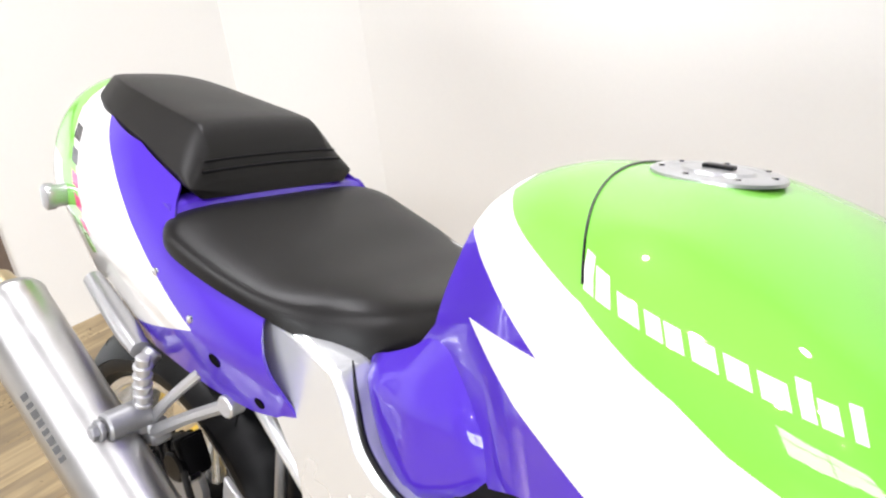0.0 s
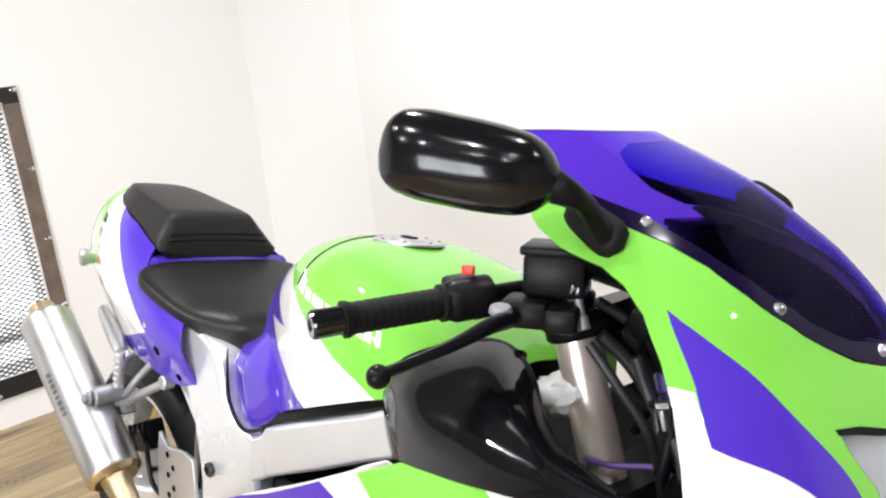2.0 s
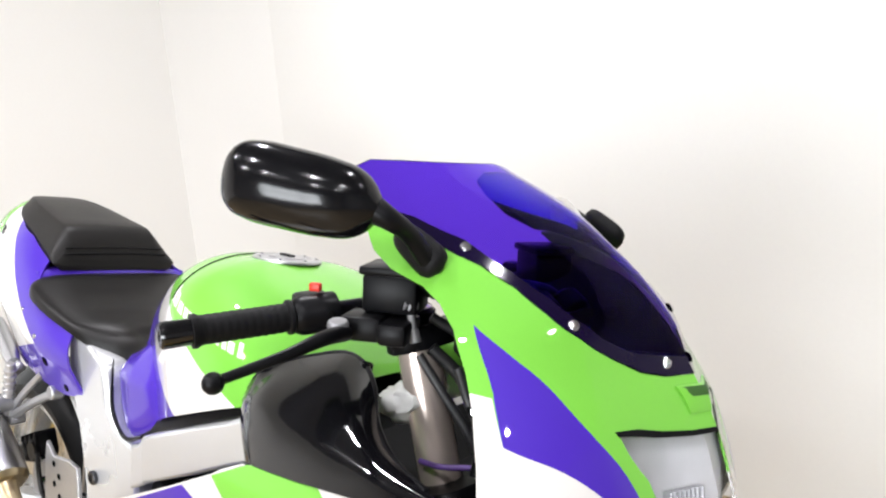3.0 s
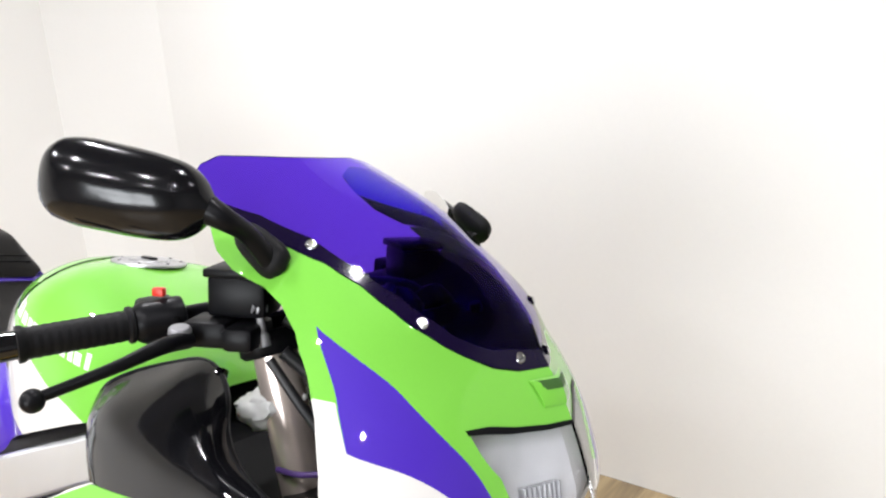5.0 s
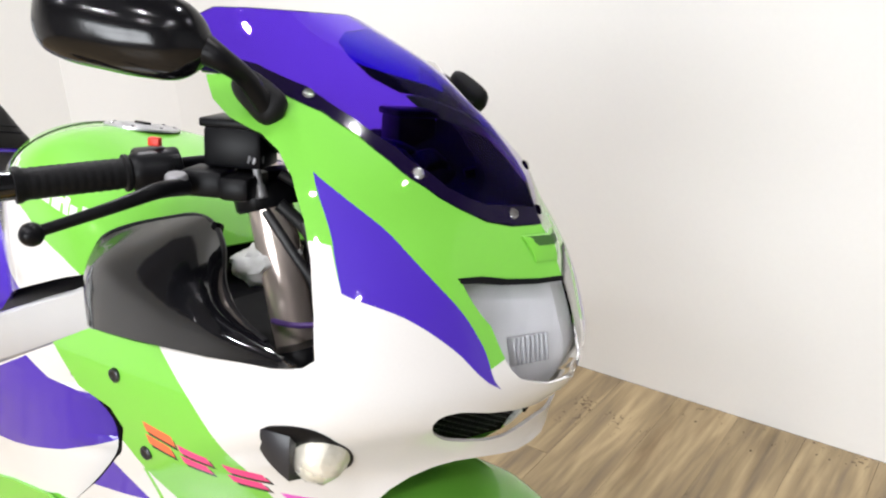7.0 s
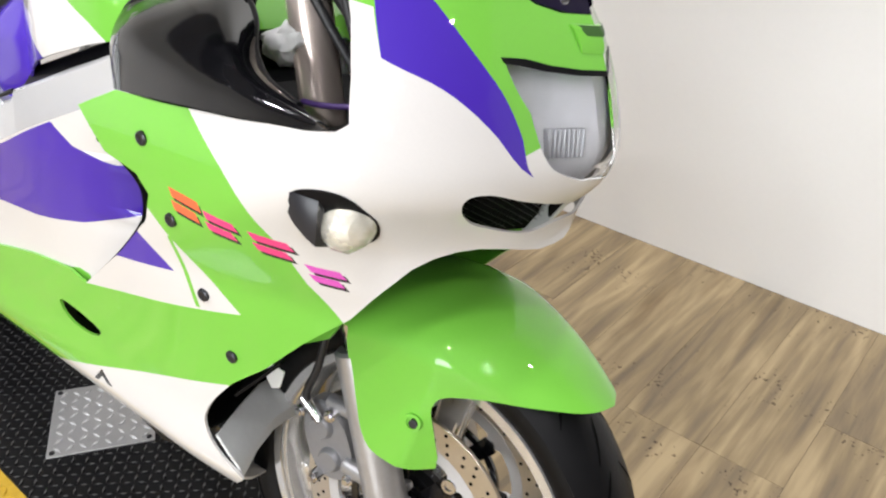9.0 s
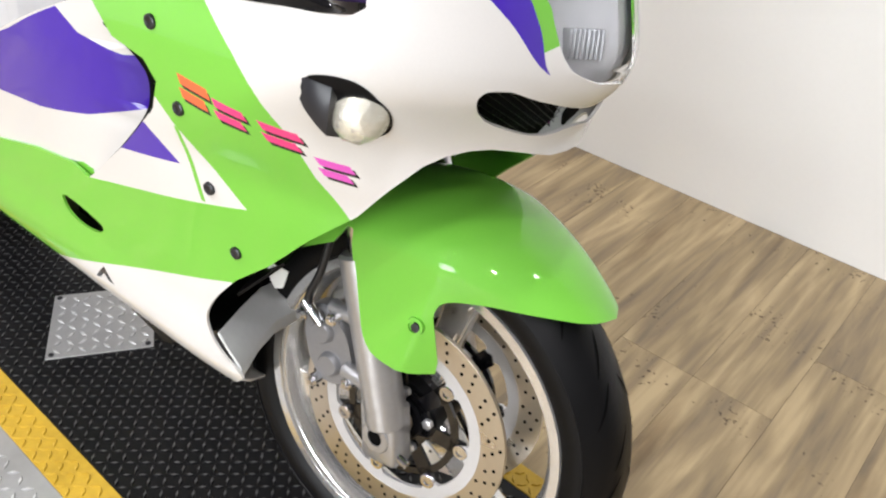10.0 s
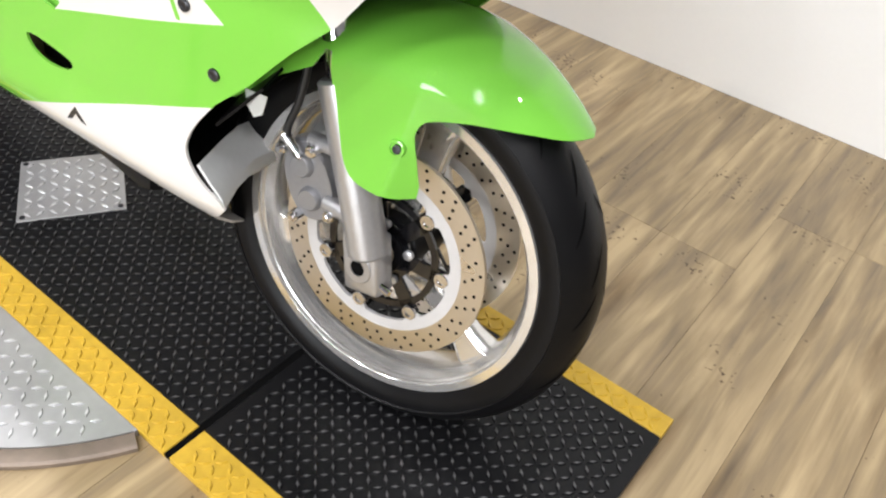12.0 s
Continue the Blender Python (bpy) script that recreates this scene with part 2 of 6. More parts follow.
TANK_TOP = curve([-0.93, -0.88, -0.83, -0.78, -0.72, -0.66, -0.60, -0.52, -0.45, -0.38, -0.32], [0.80, 0.895, 0.962, 1.004, 1.026, 1.03, 1.032, 1.015, 0.985, 0.94, 0.88])
TANK_W = curve([-0.93, -0.86, -0.80, -0.752, -0.70, -0.652, -0.60, -0.54, -0.42, -0.36, -0.32], [0.105, 0.118, 0.134, 0.154, 0.178, 0.198, 0.217, 0.226, 0.218, 0.19, 0.13])
TANK_M = 0.84
TILT = 0.09  # the saddle line lies flatter across than the wheels lean


def tank_box(x):
    """How square the shoulders of the tank are."""
    return 2.5 + 2.3 * blend(x, -0.77, -0.62)


def tank_y(x, z):
    q = np.clip((z - TANK_M) / np.maximum(TANK_TOP(x) - TANK_M, 0.02), 0, 1)
    return TANK_W(x) * np.sqrt(np.clip(1 - q ** tank_box(x), 0, 1)) - 0.05 * np.maximum(TANK_M - z, 0)


TAIL_TOP = curve([-1.66, -1.58, -1.42, -1.33, -1.20, -1.05, -0.92], [0.99, 1.045, 1.055, 1.045, 0.985, 0.915, 0.86])
TAIL_W = curve([-1.66, -1.60, -1.52, -1.42, -1.33, -1.22, -1.10, -1.0, -0.92], [0.05, 0.105, 0.138, 0.165, 0.185, 0.202, 0.208, 0.198, 0.182])
TAIL_M = curve([-1.66, -1.40, -1.2, -0.92], [0.90, 0.88, 0.84, 0.78])


def tail_y(x, z):
    m = TAIL_M(x)
    q = np.clip((z - m) / np.maximum(TAIL_TOP(x) - m, 0.02), 0, 1)
    return TAIL_W(x) * np.sqrt(np.clip(1 - q ** 2.2, 0, 1)) - 0.28 * np.maximum(m - z, 0)


def inside(p, poly):
    x, z = p
    hit = False
    for (x0, z0), (x1, z1) in zip(poly, poly[1:] + poly[:1]):
        if (z0 > z) != (z1 > z) and x < (x1 - x0) * (z - z0) / (z1 - z0) + x0:
            hit = not hit
    return hit


def densify(poly, step):
    out = []
    for a, b in zip(poly, poly[1:] + poly[:1]):
        n = max(1, int(math.dist(a, b) / step))
        out += [(a[0] + (b[0] - a[0]) * k / n, a[1] + (b[1] - a[1]) * k / n) for k in range(n)]
    return out


def smooth_poly(poly, per=5):
    """A closed outline rounded through its points."""
    n = len(poly)
    out = []
    for i in range(n):
        a, b, c, d = (Vector(poly[(i + k) % n]) for k in (-1, 0, 1, 2))
        for k in range(per):
            t = k / per
            q = 0.5 * (2 * b + (c - a) * t + (2 * a - 5 * b + 4 * c - d) * t * t + (3 * b - a - 3 * c + d) * t ** 3)
            out.append((q.x, q.y))
    return out


def far_drop(x, y, z):
    """The far half of the cowl sits lower than the near half."""
    return 0.16 * max(0.0, y) * blend(z, 0.95, 1.12)


def skin_panel(outline, regions=(), holes=(), step=0.014, surface=None, both=False, flip=False, lift=0.0, slim=False, tilt=0.0):
    """A sheet of bodywork: the outline and the coloured regions are drawn in side view (x, z) and laid on the surface.
    surface: (to sheet, from sheet, to 3D). regions: (material index, outline), later ones above earlier ones."""
    flat, back, solid3 = surface
    lines = [densify(outline, step)] + [densify(h, step) for h in holes] + [densify(p, step) for _, p in regions]
    pts, edges = [], []
    for ln in lines:
        q = [flat(*p) for p in ln]
        k = len(pts)
        pts += q
        edges += [(k + i, k + (i + 1) % len(q)) for i in range(len(q))]
    lo = [min(p[i] for p in pts) for i in (0, 1)]
    hi = [max(p[i] for p in pts) for i in (0, 1)]
    du = step * 0.9
    nx, ny = int((hi[0] - lo[0]) / du) + 1, int((hi[1] - lo[1]) / du) + 1
    known = np.array(pts)
    for i in range(nx):
        for j in range(ny):
            p = (lo[0] + (i + 0.5) * du, lo[1] + (j + 0.5) * du)
            if p[0] < hi[0] - du * 0.4 and p[1] < hi[1] - du * 0.3 and np.min(np.hypot(known[:, 0] - p[0], known[:, 1] - p[1])) > du * 0.55 and inside(back(*p), outline):
                pts.append(p)
    from mathutils.geometry import delaunay_2d_cdt
    vs, _, fs, *_ = delaunay_2d_cdt([Vector(p) for p in pts], edges, [], 0, 1e-6)
    bm = bmesh.new()
    made = {}

    def vert(i, side):
        x, z = back(*vs[i])
        y = solid3(*vs[i], lift)
        if both and abs(y[1]) < 0.0025:
            side = 0
            y = (y[0], 0.0, y[2])
        if (i, side) not in made:
            across = y[1] * (side or 1) * (1 - 0.17 * blend(y[0], -0.2, 0.06) if slim and side < 0 else 1.0)
            made[i, side] = bm.verts.new((y[0], across, y[2] - tilt * across - (far_drop(y[0], across, y[2]) if slim else 0.0)))
        return made[i, side]

    for f in fs:
        c = sum((vs[i] for i in f), Vector((0, 0))) / 3
        p = back(*c)
        if not inside(p, outline) or any(inside(p, h) for h in holes):
            continue
        mat = 0
        for k, poly in regions:
            if inside(p, poly):
                mat = k
        for side in ((1, -1) if both else ((-1,) if flip else (1,))):
            loop = [vert(i, side) for i in f]
            if len(set(loop)) < 3:
                continue
            try:
                face = bm.faces.new(loop if side == 1 else loop[::-1])
            except ValueError:
                continue
            face.material_index = mat
    a = [f for f in bm.faces]
    # outward: the right side faces -y
    for f in a:
        f.normal_update()
    s = sum(f.normal.y * (-1 if f.calc_center_median().y < 0 else 1) * f.calc_area() for f in a)
    if s < 0:
        bmesh.ops.reverse_faces(bm, faces=a)
    return bm


def beak(y, z):
    """How far the middle of the nose stands ahead of its flanks."""
    return 0.026 * max(0.0, 1 - abs(y) / 0.11) ** 1.7 * blend(z, 0.80, 0.87) * blend(z, 1.215, 1.10)


def fairing_flat(x, z):
    return (-0.42 * math.sqrt(max(float(NOSE_X(z)) - x, 0.0)), z)


def fairing_back(a, z):
    return (float(NOSE_X(z)) - (a / 0.42) ** 2, z)


def fairing_solid(a, z, lift):
    x = float(NOSE_X(z)) - (a / 0.42) ** 2
    y = float(skin_y(x, z))
    return (x + beak(y, z) + lift * max(0.0, 1 + a * 3), -y - lift, z)


FAIRING = (fairing_flat, fairing_back, fairing_solid)


def ridge_surface(top, half):
    """Flat sheet coordinates for a body with a ridge line over it, such as the tank."""
    def flat(x, z):
        return (x, -0.5 * math.sqrt(max(float(top(x)) - z, 0.0)))

    def back(x, q):
        return (x, float(top(x)) - (q / 0.5) ** 2)

    def solid3(x, q, lift):
        z = float(top(x)) - (q / 0.5) ** 2
        return (x, -float(half(x, z)) - lift, z + lift)

    return (flat, back, solid3)


TANK = ridge_surface(TANK_TOP, tank_y)
TAIL = ridge_surface(TAIL_TOP, tail_y)

# ---- the room ----
WALL_Y, REAR_X, FRONT_X = 1.463, -3.0, 4.6
WALLPAINT = vary("white wall paint", (0.85, 0.84, 0.815), 0.55, scale=90, amount=0.03, bump=0.06, big=1.2)
# ceiling and grey walls are out of view; kept dark to deepen black reflections
CEILPAINT = vary("dark grey ceiling paint", (0.10, 0.10, 0.105), 0.8, scale=60, amount=0.05, bump=0.05)
FARPAINT = vary("grey wall paint", (0.30, 0.30, 0.31), 0.7, scale=60, amount=0.05, bump=0.05)


def slab(name, lo, hi, mat, label, bevel=0.0, parent=None):
    bm = bmesh.new()
    c = [(a + b) / 2 for a, b in zip(lo, hi)]
    box(bm, [b - a for a, b in zip(lo, hi)], Matrix.Translation(c), bevel)
    ob = part(name, bm, mat, parent, smooth=False)
    return tagged(ob, label, name.split("_")[0], kind="structure") if not parent else ob


slab("wall_north", (REAR_X - 0.15, WALL_Y, -0.1), (FRONT_X + 0.15, WALL_Y + 0.15, CEILING), WALLPAINT, "smooth white painted showroom wall beside the bike")
bm = bmesh.new()
for lo, hi in (((REAR_X - 0.15, -0.1), (DAY_X0, CEILING)), ((DAY_X1, -0.1), (FRONT_X + 0.15, CEILING)), ((DAY_X0, -0.1), (DAY_X1, DAY_Z0)), ((DAY_X0, DAY_Z1), (DAY_X1, CEILING))):
    box(bm, (hi[0] - lo[0], 0.15, hi[1] - lo[1]), pose((lo[0] + hi[0]) / 2, BACK_Y - 0.075, (lo[1] + hi[1]) / 2))
bmesh.ops.remove_doubles(bm, verts=bm.verts, dist=0.0005)
tagged(part("wall_south", bm, FARPAINT, smooth=False), "grey painted wall with an assumed shop window, out of view", "wall", kind="structure")
shop_window = tagged(root("window_2"), "assumed shop window, out of view, with added dark metal bars", "window", kind="structure")
# bars added to break up the window's reflection
MULLION = vary("dark window metal", (0.03, 0.03, 0.032), 0.4, 0.4, scale=60, bump=0.05)
for k in range(3):
    bm = bmesh.new()
    box(bm, (0.05, 0.06, DAY_Z1 - DAY_Z0 - 0.002), pose(DAY_X0 + 0.03 + (DAY_X1 - DAY_X0 - 0.06) * k / 2, BACK_Y - 0.04, (DAY_Z0 + DAY_Z1) / 2), 0.004)
    part("window_frame", bm, MULLION, shop_window)
bm = bmesh.new()
box(bm, (DAY_X1 - DAY_X0 - 0.002, 0.05, 0.05), pose((DAY_X0 + DAY_X1) / 2, BACK_Y - 0.04, 1.55), 0.004)
part("window_frame", bm, MULLION, shop_window)
slab("wall_east", (FRONT_X, BACK_Y, -0.1), (FRONT_X + 0.15, WALL_Y, CEILING), FARPAINT, "plain grey painted end wall")
slab("ceiling", (REAR_X - 0.15, BACK_Y - 0.15, CEILING), (FRONT_X + 0.15, WALL_Y + 0.15, CEILING + 0.1), CEILPAINT, "plain dark grey painted ceiling")

# rear wall with a barred window opening
GY0, GY1, GZ0, GZ1 = -0.955, 0.225, 0.185, 1.205
bm = bmesh.new()
for lo, hi in (((REAR_X - 0.15, BACK_Y, -0.1), (REAR_X, GY0, CEILING)), ((REAR_X - 0.15, GY1, -0.1), (REAR_X, WALL_Y, CEILING)),
               ((REAR_X - 0.15, GY0, -0.1), (REAR_X, GY1, GZ0)), ((REAR_X - 0.15, GY0, GZ1), (REAR_X, GY1, CEILING))):
    box(bm, [b - a for a, b in zip(lo, hi)], Matrix.Translation([(a + b) / 2 for a, b in zip(lo, hi)]))
bmesh.ops.remove_doubles(bm, verts=bm.verts, dist=0.0005)
tagged(part("wall_west", bm, WALLPAINT, smooth=False), "white painted rear wall with a low mesh-covered opening", "wall", kind="structure")

# steel frame with expanded metal over the opening, bright outside behind
STEEL = vary("black painted steel", (0.02, 0.02, 0.022), 0.4, 0.3, scale=60, bump=0.15, amount=0.4)
RUSTY = vary("brown stained steel", (0.16, 0.12, 0.095), 0.6, 0.2, scale=18, bump=0.2, amount=0.6, big=9)
window = tagged(root("window_1"), "low wall opening behind a bolted black steel frame with expanded metal mesh", "window", kind="structure")
FZ0, FZ1, FY0, FY1 = 0.105, 1.270, -1.025, 0.290
for lo, hi, mat in (((FY0, FZ1 - 0.060), (FY1, FZ1), STEEL), ((FY0, FZ0), (FY1, FZ0 + 0.078), STEEL), ((FY1 - 0.058, FZ0 + 0.079), (FY1, FZ1 - 0.061), RUSTY), ((FY0, FZ0 + 0.079), (FY0 + 0.058, FZ1 - 0.061), RUSTY)):
    bm = bmesh.new()
    box(bm, (0.012, hi[0] - lo[0], hi[1] - lo[1]), pose(REAR_X + 0.0065, (lo[0] + hi[0]) / 2, (lo[1] + hi[1]) / 2), 0.002)
    part("window_frame", bm, mat, window, "bolted steel frame bar", smooth=False)
# bright strip added to draw the highlight along the frame's upper edge
bm = bmesh.new()
box(bm, (0.020, FY1 - FY0 - 0.13, 0.008), pose(REAR_X + 0.018, (FY0 + FY1) / 2, FZ1 - 0.058), 0.001)
part("edge_highlight", bm, CHROME, window, "bright strip standing in for the highlight on the frame edge")
for y, z in [(y, FZ1 - 0.012) for y in (-0.90, -0.6, -0.30, -0.018, 0.252)] + [(y, FZ0 + 0.015) for y in (-0.90, -0.61, -0.333, -0.052, 0.21)] + [(0.252, z) for z in (0.958, 0.682, 0.41)]:
    bm = bmesh.new()
    lathe(bm, [(0.0, 0.011), (0.004, 0.0105), (0.007, 0.006), (0.0075, 0)], Matrix.Translation((REAR_X + 0.0125, y + 0.025, z)) @ turn_to((1, 0, 0)), 12)
    part("bolt", bm, CHROME, window)
bm = bmesh.new()
slope, pitch = 0.62, 0.031
for sgn in (-1, 1):
    k = -60
    while k < 110:
        # strand y = y0 + s, z = sgn * slope * s + c, clipped to the frame
        y0, z0 = FY0 + 0.05 + pitch * k, GZ0 - 0.02 if sgn > 0 else GZ1 + 0.02
        pts = []
        for s in (0.0, (GZ1 - GZ0 + 0.04) / slope):
            pts.append((y0 + s, z0 + sgn * slope * s))
        (ya, za), (yb, zb) = pts
        lo_y, hi_y = FY0 + 0.03, FY1 - 0.03
        if yb > lo_y and ya < hi_y:
            if ya < lo_y:
                za += (lo_y - ya) * sgn * slope
                ya = lo_y
            if yb > hi_y:
                zb -= (yb - hi_y) * sgn * slope
                yb = hi_y
            ln = math.hypot(yb - ya, zb - za)
            if ln > 0.02:
                box(bm, (0.002, ln, 0.0046), Matrix.Translation((REAR_X - 0.004, (ya + yb) / 2, (za + zb) / 2)) @ pose(0, 0, 0, math.degrees(math.atan2(zb - za, yb - ya)), 0, 0))
        k += 1
tagged(part("expanded_mesh", bm, STEEL, window, "dark diamond expanded metal mesh", smooth=False), kind="stuff")
bm = bmesh.new()
box(bm, (0.22, GY1 - GY0, 0.03), pose(REAR_X - 0.26, (GY0 + GY1) / 2, GZ0 + 0.10), 0.004)
part("window_sill", bm, WALLPAINT, window, "pale inner sill")
bm = bmesh.new()
box(bm, (0.05, 0.07, GZ1 - GZ0), pose(REAR_X - 0.30, -0.40, (GZ0 + GZ1) / 2 + 0.08), 0.004)
part("window_post", bm, vary("brown timber post", (0.20, 0.13, 0.11), 0.6, scale=30, bump=0.2, stretch=(1, 1, 0.1)), window, "brown post behind the mesh")
m, n, l, b = shader("daylight beyond the opening", (0.9, 0.92, 0.95), 0.8)
b.inputs["Emission Color"].default_value, b.inputs["Emission Strength"].default_value = (0.95, 0.98, 1.0, 1), 1.3
bm = bmesh.new()
box(bm, (0.02, 2.2, 1.8), pose(REAR_X - 0.50, -0.4, 0.75))
tagged(part("backdrop", bm, m, smooth=False), "plain bright daylight beyond the mesh opening", "backdrop", kind="structure")

# boxed-out corner between rear wall and side wall
bm = bmesh.new()
prism(bm, [(REAR_X, WALL_Y), (REAR_X, 1.27), (-2.45, WALL_Y)], CEILING + 0.1, pose(0, 0, -0.1))
tagged(part("trim_corner", bm, WALLPAINT, smooth=False), "white boxed-out corner between two walls", "trim", kind="structure")

# floor of wood planks running towards the side wall
def plank_material():
    m, n, l, b = shader("weathered oak planks", (0.4, 0.3, 0.2), 0.42)
    tc, info = n.new("ShaderNodeTexCoord"), n.new("ShaderNodeObjectInfo")
    add = n.new("ShaderNodeVectorMath")
    add.operation = "MULTIPLY_ADD"
    add.inputs[1].default_value = (1, 1, 1)
    seed = n.new("ShaderNodeCombineXYZ")
    sc = n.new("ShaderNodeMath")
    sc.operation, sc.inputs[1].default_value = "MULTIPLY", 37.0
    l.new(info.outputs["Random"], sc.inputs[0])
    for k in ("X", "Y", "Z"):
        l.new(sc.outputs[0], seed.inputs[k])
    l.new(tc.outputs["Object"], add.inputs[0])
    l.new(seed.outputs[0], add.inputs[2])
    mp = n.new("ShaderNodeMapping")
    mp.inputs["Scale"].default_value = (1, 0.15, 1)
    l.new(add.outputs[0], mp.inputs["Vector"])
    grain, cloud, knot = n.new("ShaderNodeTexNoise"), n.new("ShaderNodeTexNoise"), n.new("ShaderNodeTexNoise")
    grain.inputs["Scale"].default_value, grain.inputs["Detail"].default_value, grain.inputs["Distortion"].default_value = 46, 6, 0.6
    cloud.inputs["Scale"].default_value, cloud.inputs["Detail"].default_value, cloud.inputs["Distortion"].default_value = 14, 6, 0.7
    knot.inputs["Scale"].default_value, knot.inputs["Detail"].default_value = 9, 6
    fine = n.new("ShaderNodeMapping")
    fine.inputs["Scale"].default_value = (1, 0.055, 1)
    l.new(add.outputs[0], fine.inputs["Vector"])
    l.new(fine.outputs[0], grain.inputs["Vector"])
    l.new(mp.outputs[0], cloud.inputs["Vector"])
    l.new(mp.outputs[0], knot.inputs["Vector"])
    ramp = n.new("ShaderNodeValToRGB")
    ramp.color_ramp.elements[0].position, ramp.color_ramp.elements[0].color = 0.36, (0.175, 0.130, 0.080, 1)
    ramp.color_ramp.elements[1].position, ramp.color_ramp.elements[1].color = 0.64, (0.45, 0.340, 0.188, 1)
    e = ramp.color_ramp.elements.new(0.5)
    e.color = (0.295, 0.217, 0.116, 1)
    mix = n.new("ShaderNodeMath")
    mix.operation, mix.inputs[1].default_value = "MULTIPLY_ADD", 0.62
    half = n.new("ShaderNodeMath")
    half.operation, half.inputs[1].default_value = "MULTIPLY", 0.40
    l.new(grain.outputs["Fac"], half.inputs[0])
    l.new(cloud.outputs["Fac"], mix.inputs[0])
    l.new(half.outputs[0], mix.inputs[2])
    l.new(mix.outputs[0], ramp.inputs["Fac"])
    dark = n.new("ShaderNodeValToRGB")
    dark.color_ramp.elements[0].position, dark.color_ramp.elements[0].color = 0.56, (1, 1, 1, 1)
    dark.color_ramp.elements[1].position, dark.color_ramp.elements[1].color = 0.72, (0.40, 0.33, 0.26, 1)
    l.new(knot.outputs["Fac"], dark.inputs["Fac"])
    mul = n.new("ShaderNodeMix")
    mul.data_type, mul.blend_type = "RGBA", "MULTIPLY"
    mul.inputs["Factor"].default_value = 1.0
    l.new(ramp.outputs["Color"], mul.inputs["A"])
    l.new(dark.outputs["Color"], mul.inputs["B"])
    # small dark scuffs that gather in patches
    speck, patch, both = n.new("ShaderNodeTexNoise"), n.new("ShaderNodeTexNoise"), n.new("ShaderNodeMath")
    speck.inputs["Scale"].default_value, speck.inputs["Detail"].default_value = 95, 2
    patch.inputs["Scale"].default_value, patch.inputs["Detail"].default_value = 6, 2
    both.operation = "MULTIPLY"
    l.new(add.outputs[0], speck.inputs["Vector"])
    l.new(add.outputs[0], patch.inputs["Vector"])
    l.new(speck.outputs["Fac"], both.inputs[0])
    l.new(patch.outputs["Fac"], both.inputs[1])
    scuff = n.new("ShaderNodeValToRGB")
    scuff.color_ramp.elements[0].position, scuff.color_ramp.elements[0].color = 0.405, (1, 1, 1, 1)
    scuff.color_ramp.elements[1].position, scuff.color_ramp.elements[1].color = 0.435, (0.30, 0.25, 0.20, 1)
    l.new(both.outputs[0], scuff.inputs["Fac"])
    worn = n.new("ShaderNodeMix")
    worn.data_type, worn.blend_type = "RGBA", "MULTIPLY"
    worn.inputs["Factor"].default_value = 1.0
    l.new(mul.outputs["Result"], worn.inputs["A"])
    l.new(scuff.outputs["Color"], worn.inputs["B"])
    hsv = n.new("ShaderNodeHueSaturation")
    vr = n.new("ShaderNodeMapRange")
    vr.inputs["To Min"].default_value, vr.inputs["To Max"].default_value = 0.96, 1.03
    l.new(info.outputs["Random"], vr.inputs["Value"])
    l.new(vr.outputs["Result"], hsv.inputs["Value"])
    l.new(worn.outputs["Result"], hsv.inputs["Color"])
    l.new(hsv.outputs["Color"], b.inputs["Base Color"])
    bp = n.new("ShaderNodeBump")
    bp.inputs["Strength"].default_value, bp.inputs["Distance"].default_value = 0.25, 0.002
    l.new(grain.outputs["Fac"], bp.inputs["Height"])
    l.new(bp.outputs["Normal"], b.inputs["Normal"])
    return m


PLANK = plank_material()
floor = tagged(slab("floor", (REAR_X, BACK_Y, -0.12), (FRONT_X, WALL_Y, -0.016), vary("dark floor joints", (0.10, 0.07, 0.04), 0.8), ""), "worn oak-look plank floor running up to the wall", "floor", kind="structure")

# ---- the black treadplate runway with yellow edges ----
STRIP_X0, STRIP_X1, STRIP_Y0, STRIP_Y1, BAND = -2.10, 0.415, -0.31, 0.325, 0.068
TREAD_BLACK = vary("black treadplate", (0.006, 0.006, 0.0066), 0.36, 0.0, scale=70, bump=0.15, amount=0.5, big=7, Specular_IOR_Level=0.22)
# lighter grey lug tops: wear plus the glints on the treads, as colour
TREAD_WORN_GLINT = vary("worn tread tops with painted glints", (0.11, 0.11, 0.11), 0.32, 0.3, scale=90, bump=0.1, amount=0.6, big=6)
TREAD_YELLOW = vary("yellow painted edge", (0.56, 0.355, 0.028), 0.5, scale=60, bump=0.1, amount=0.4, big=9)
TREAD_GREY = vary("bare aluminium treadplate", (0.52, 0.52, 0.52), 0.38, 0.7, scale=50, bump=0.1, amount=0.2, big=8)
# brighter copy of the aluminium, so lug tops look lit against the plate
TREAD_TOP_LIT = vary("tread tops with painted sheen", (0.85, 0.85, 0.85), 0.3, 0.5, scale=50, bump=0.05, amount=0.1, big=8)


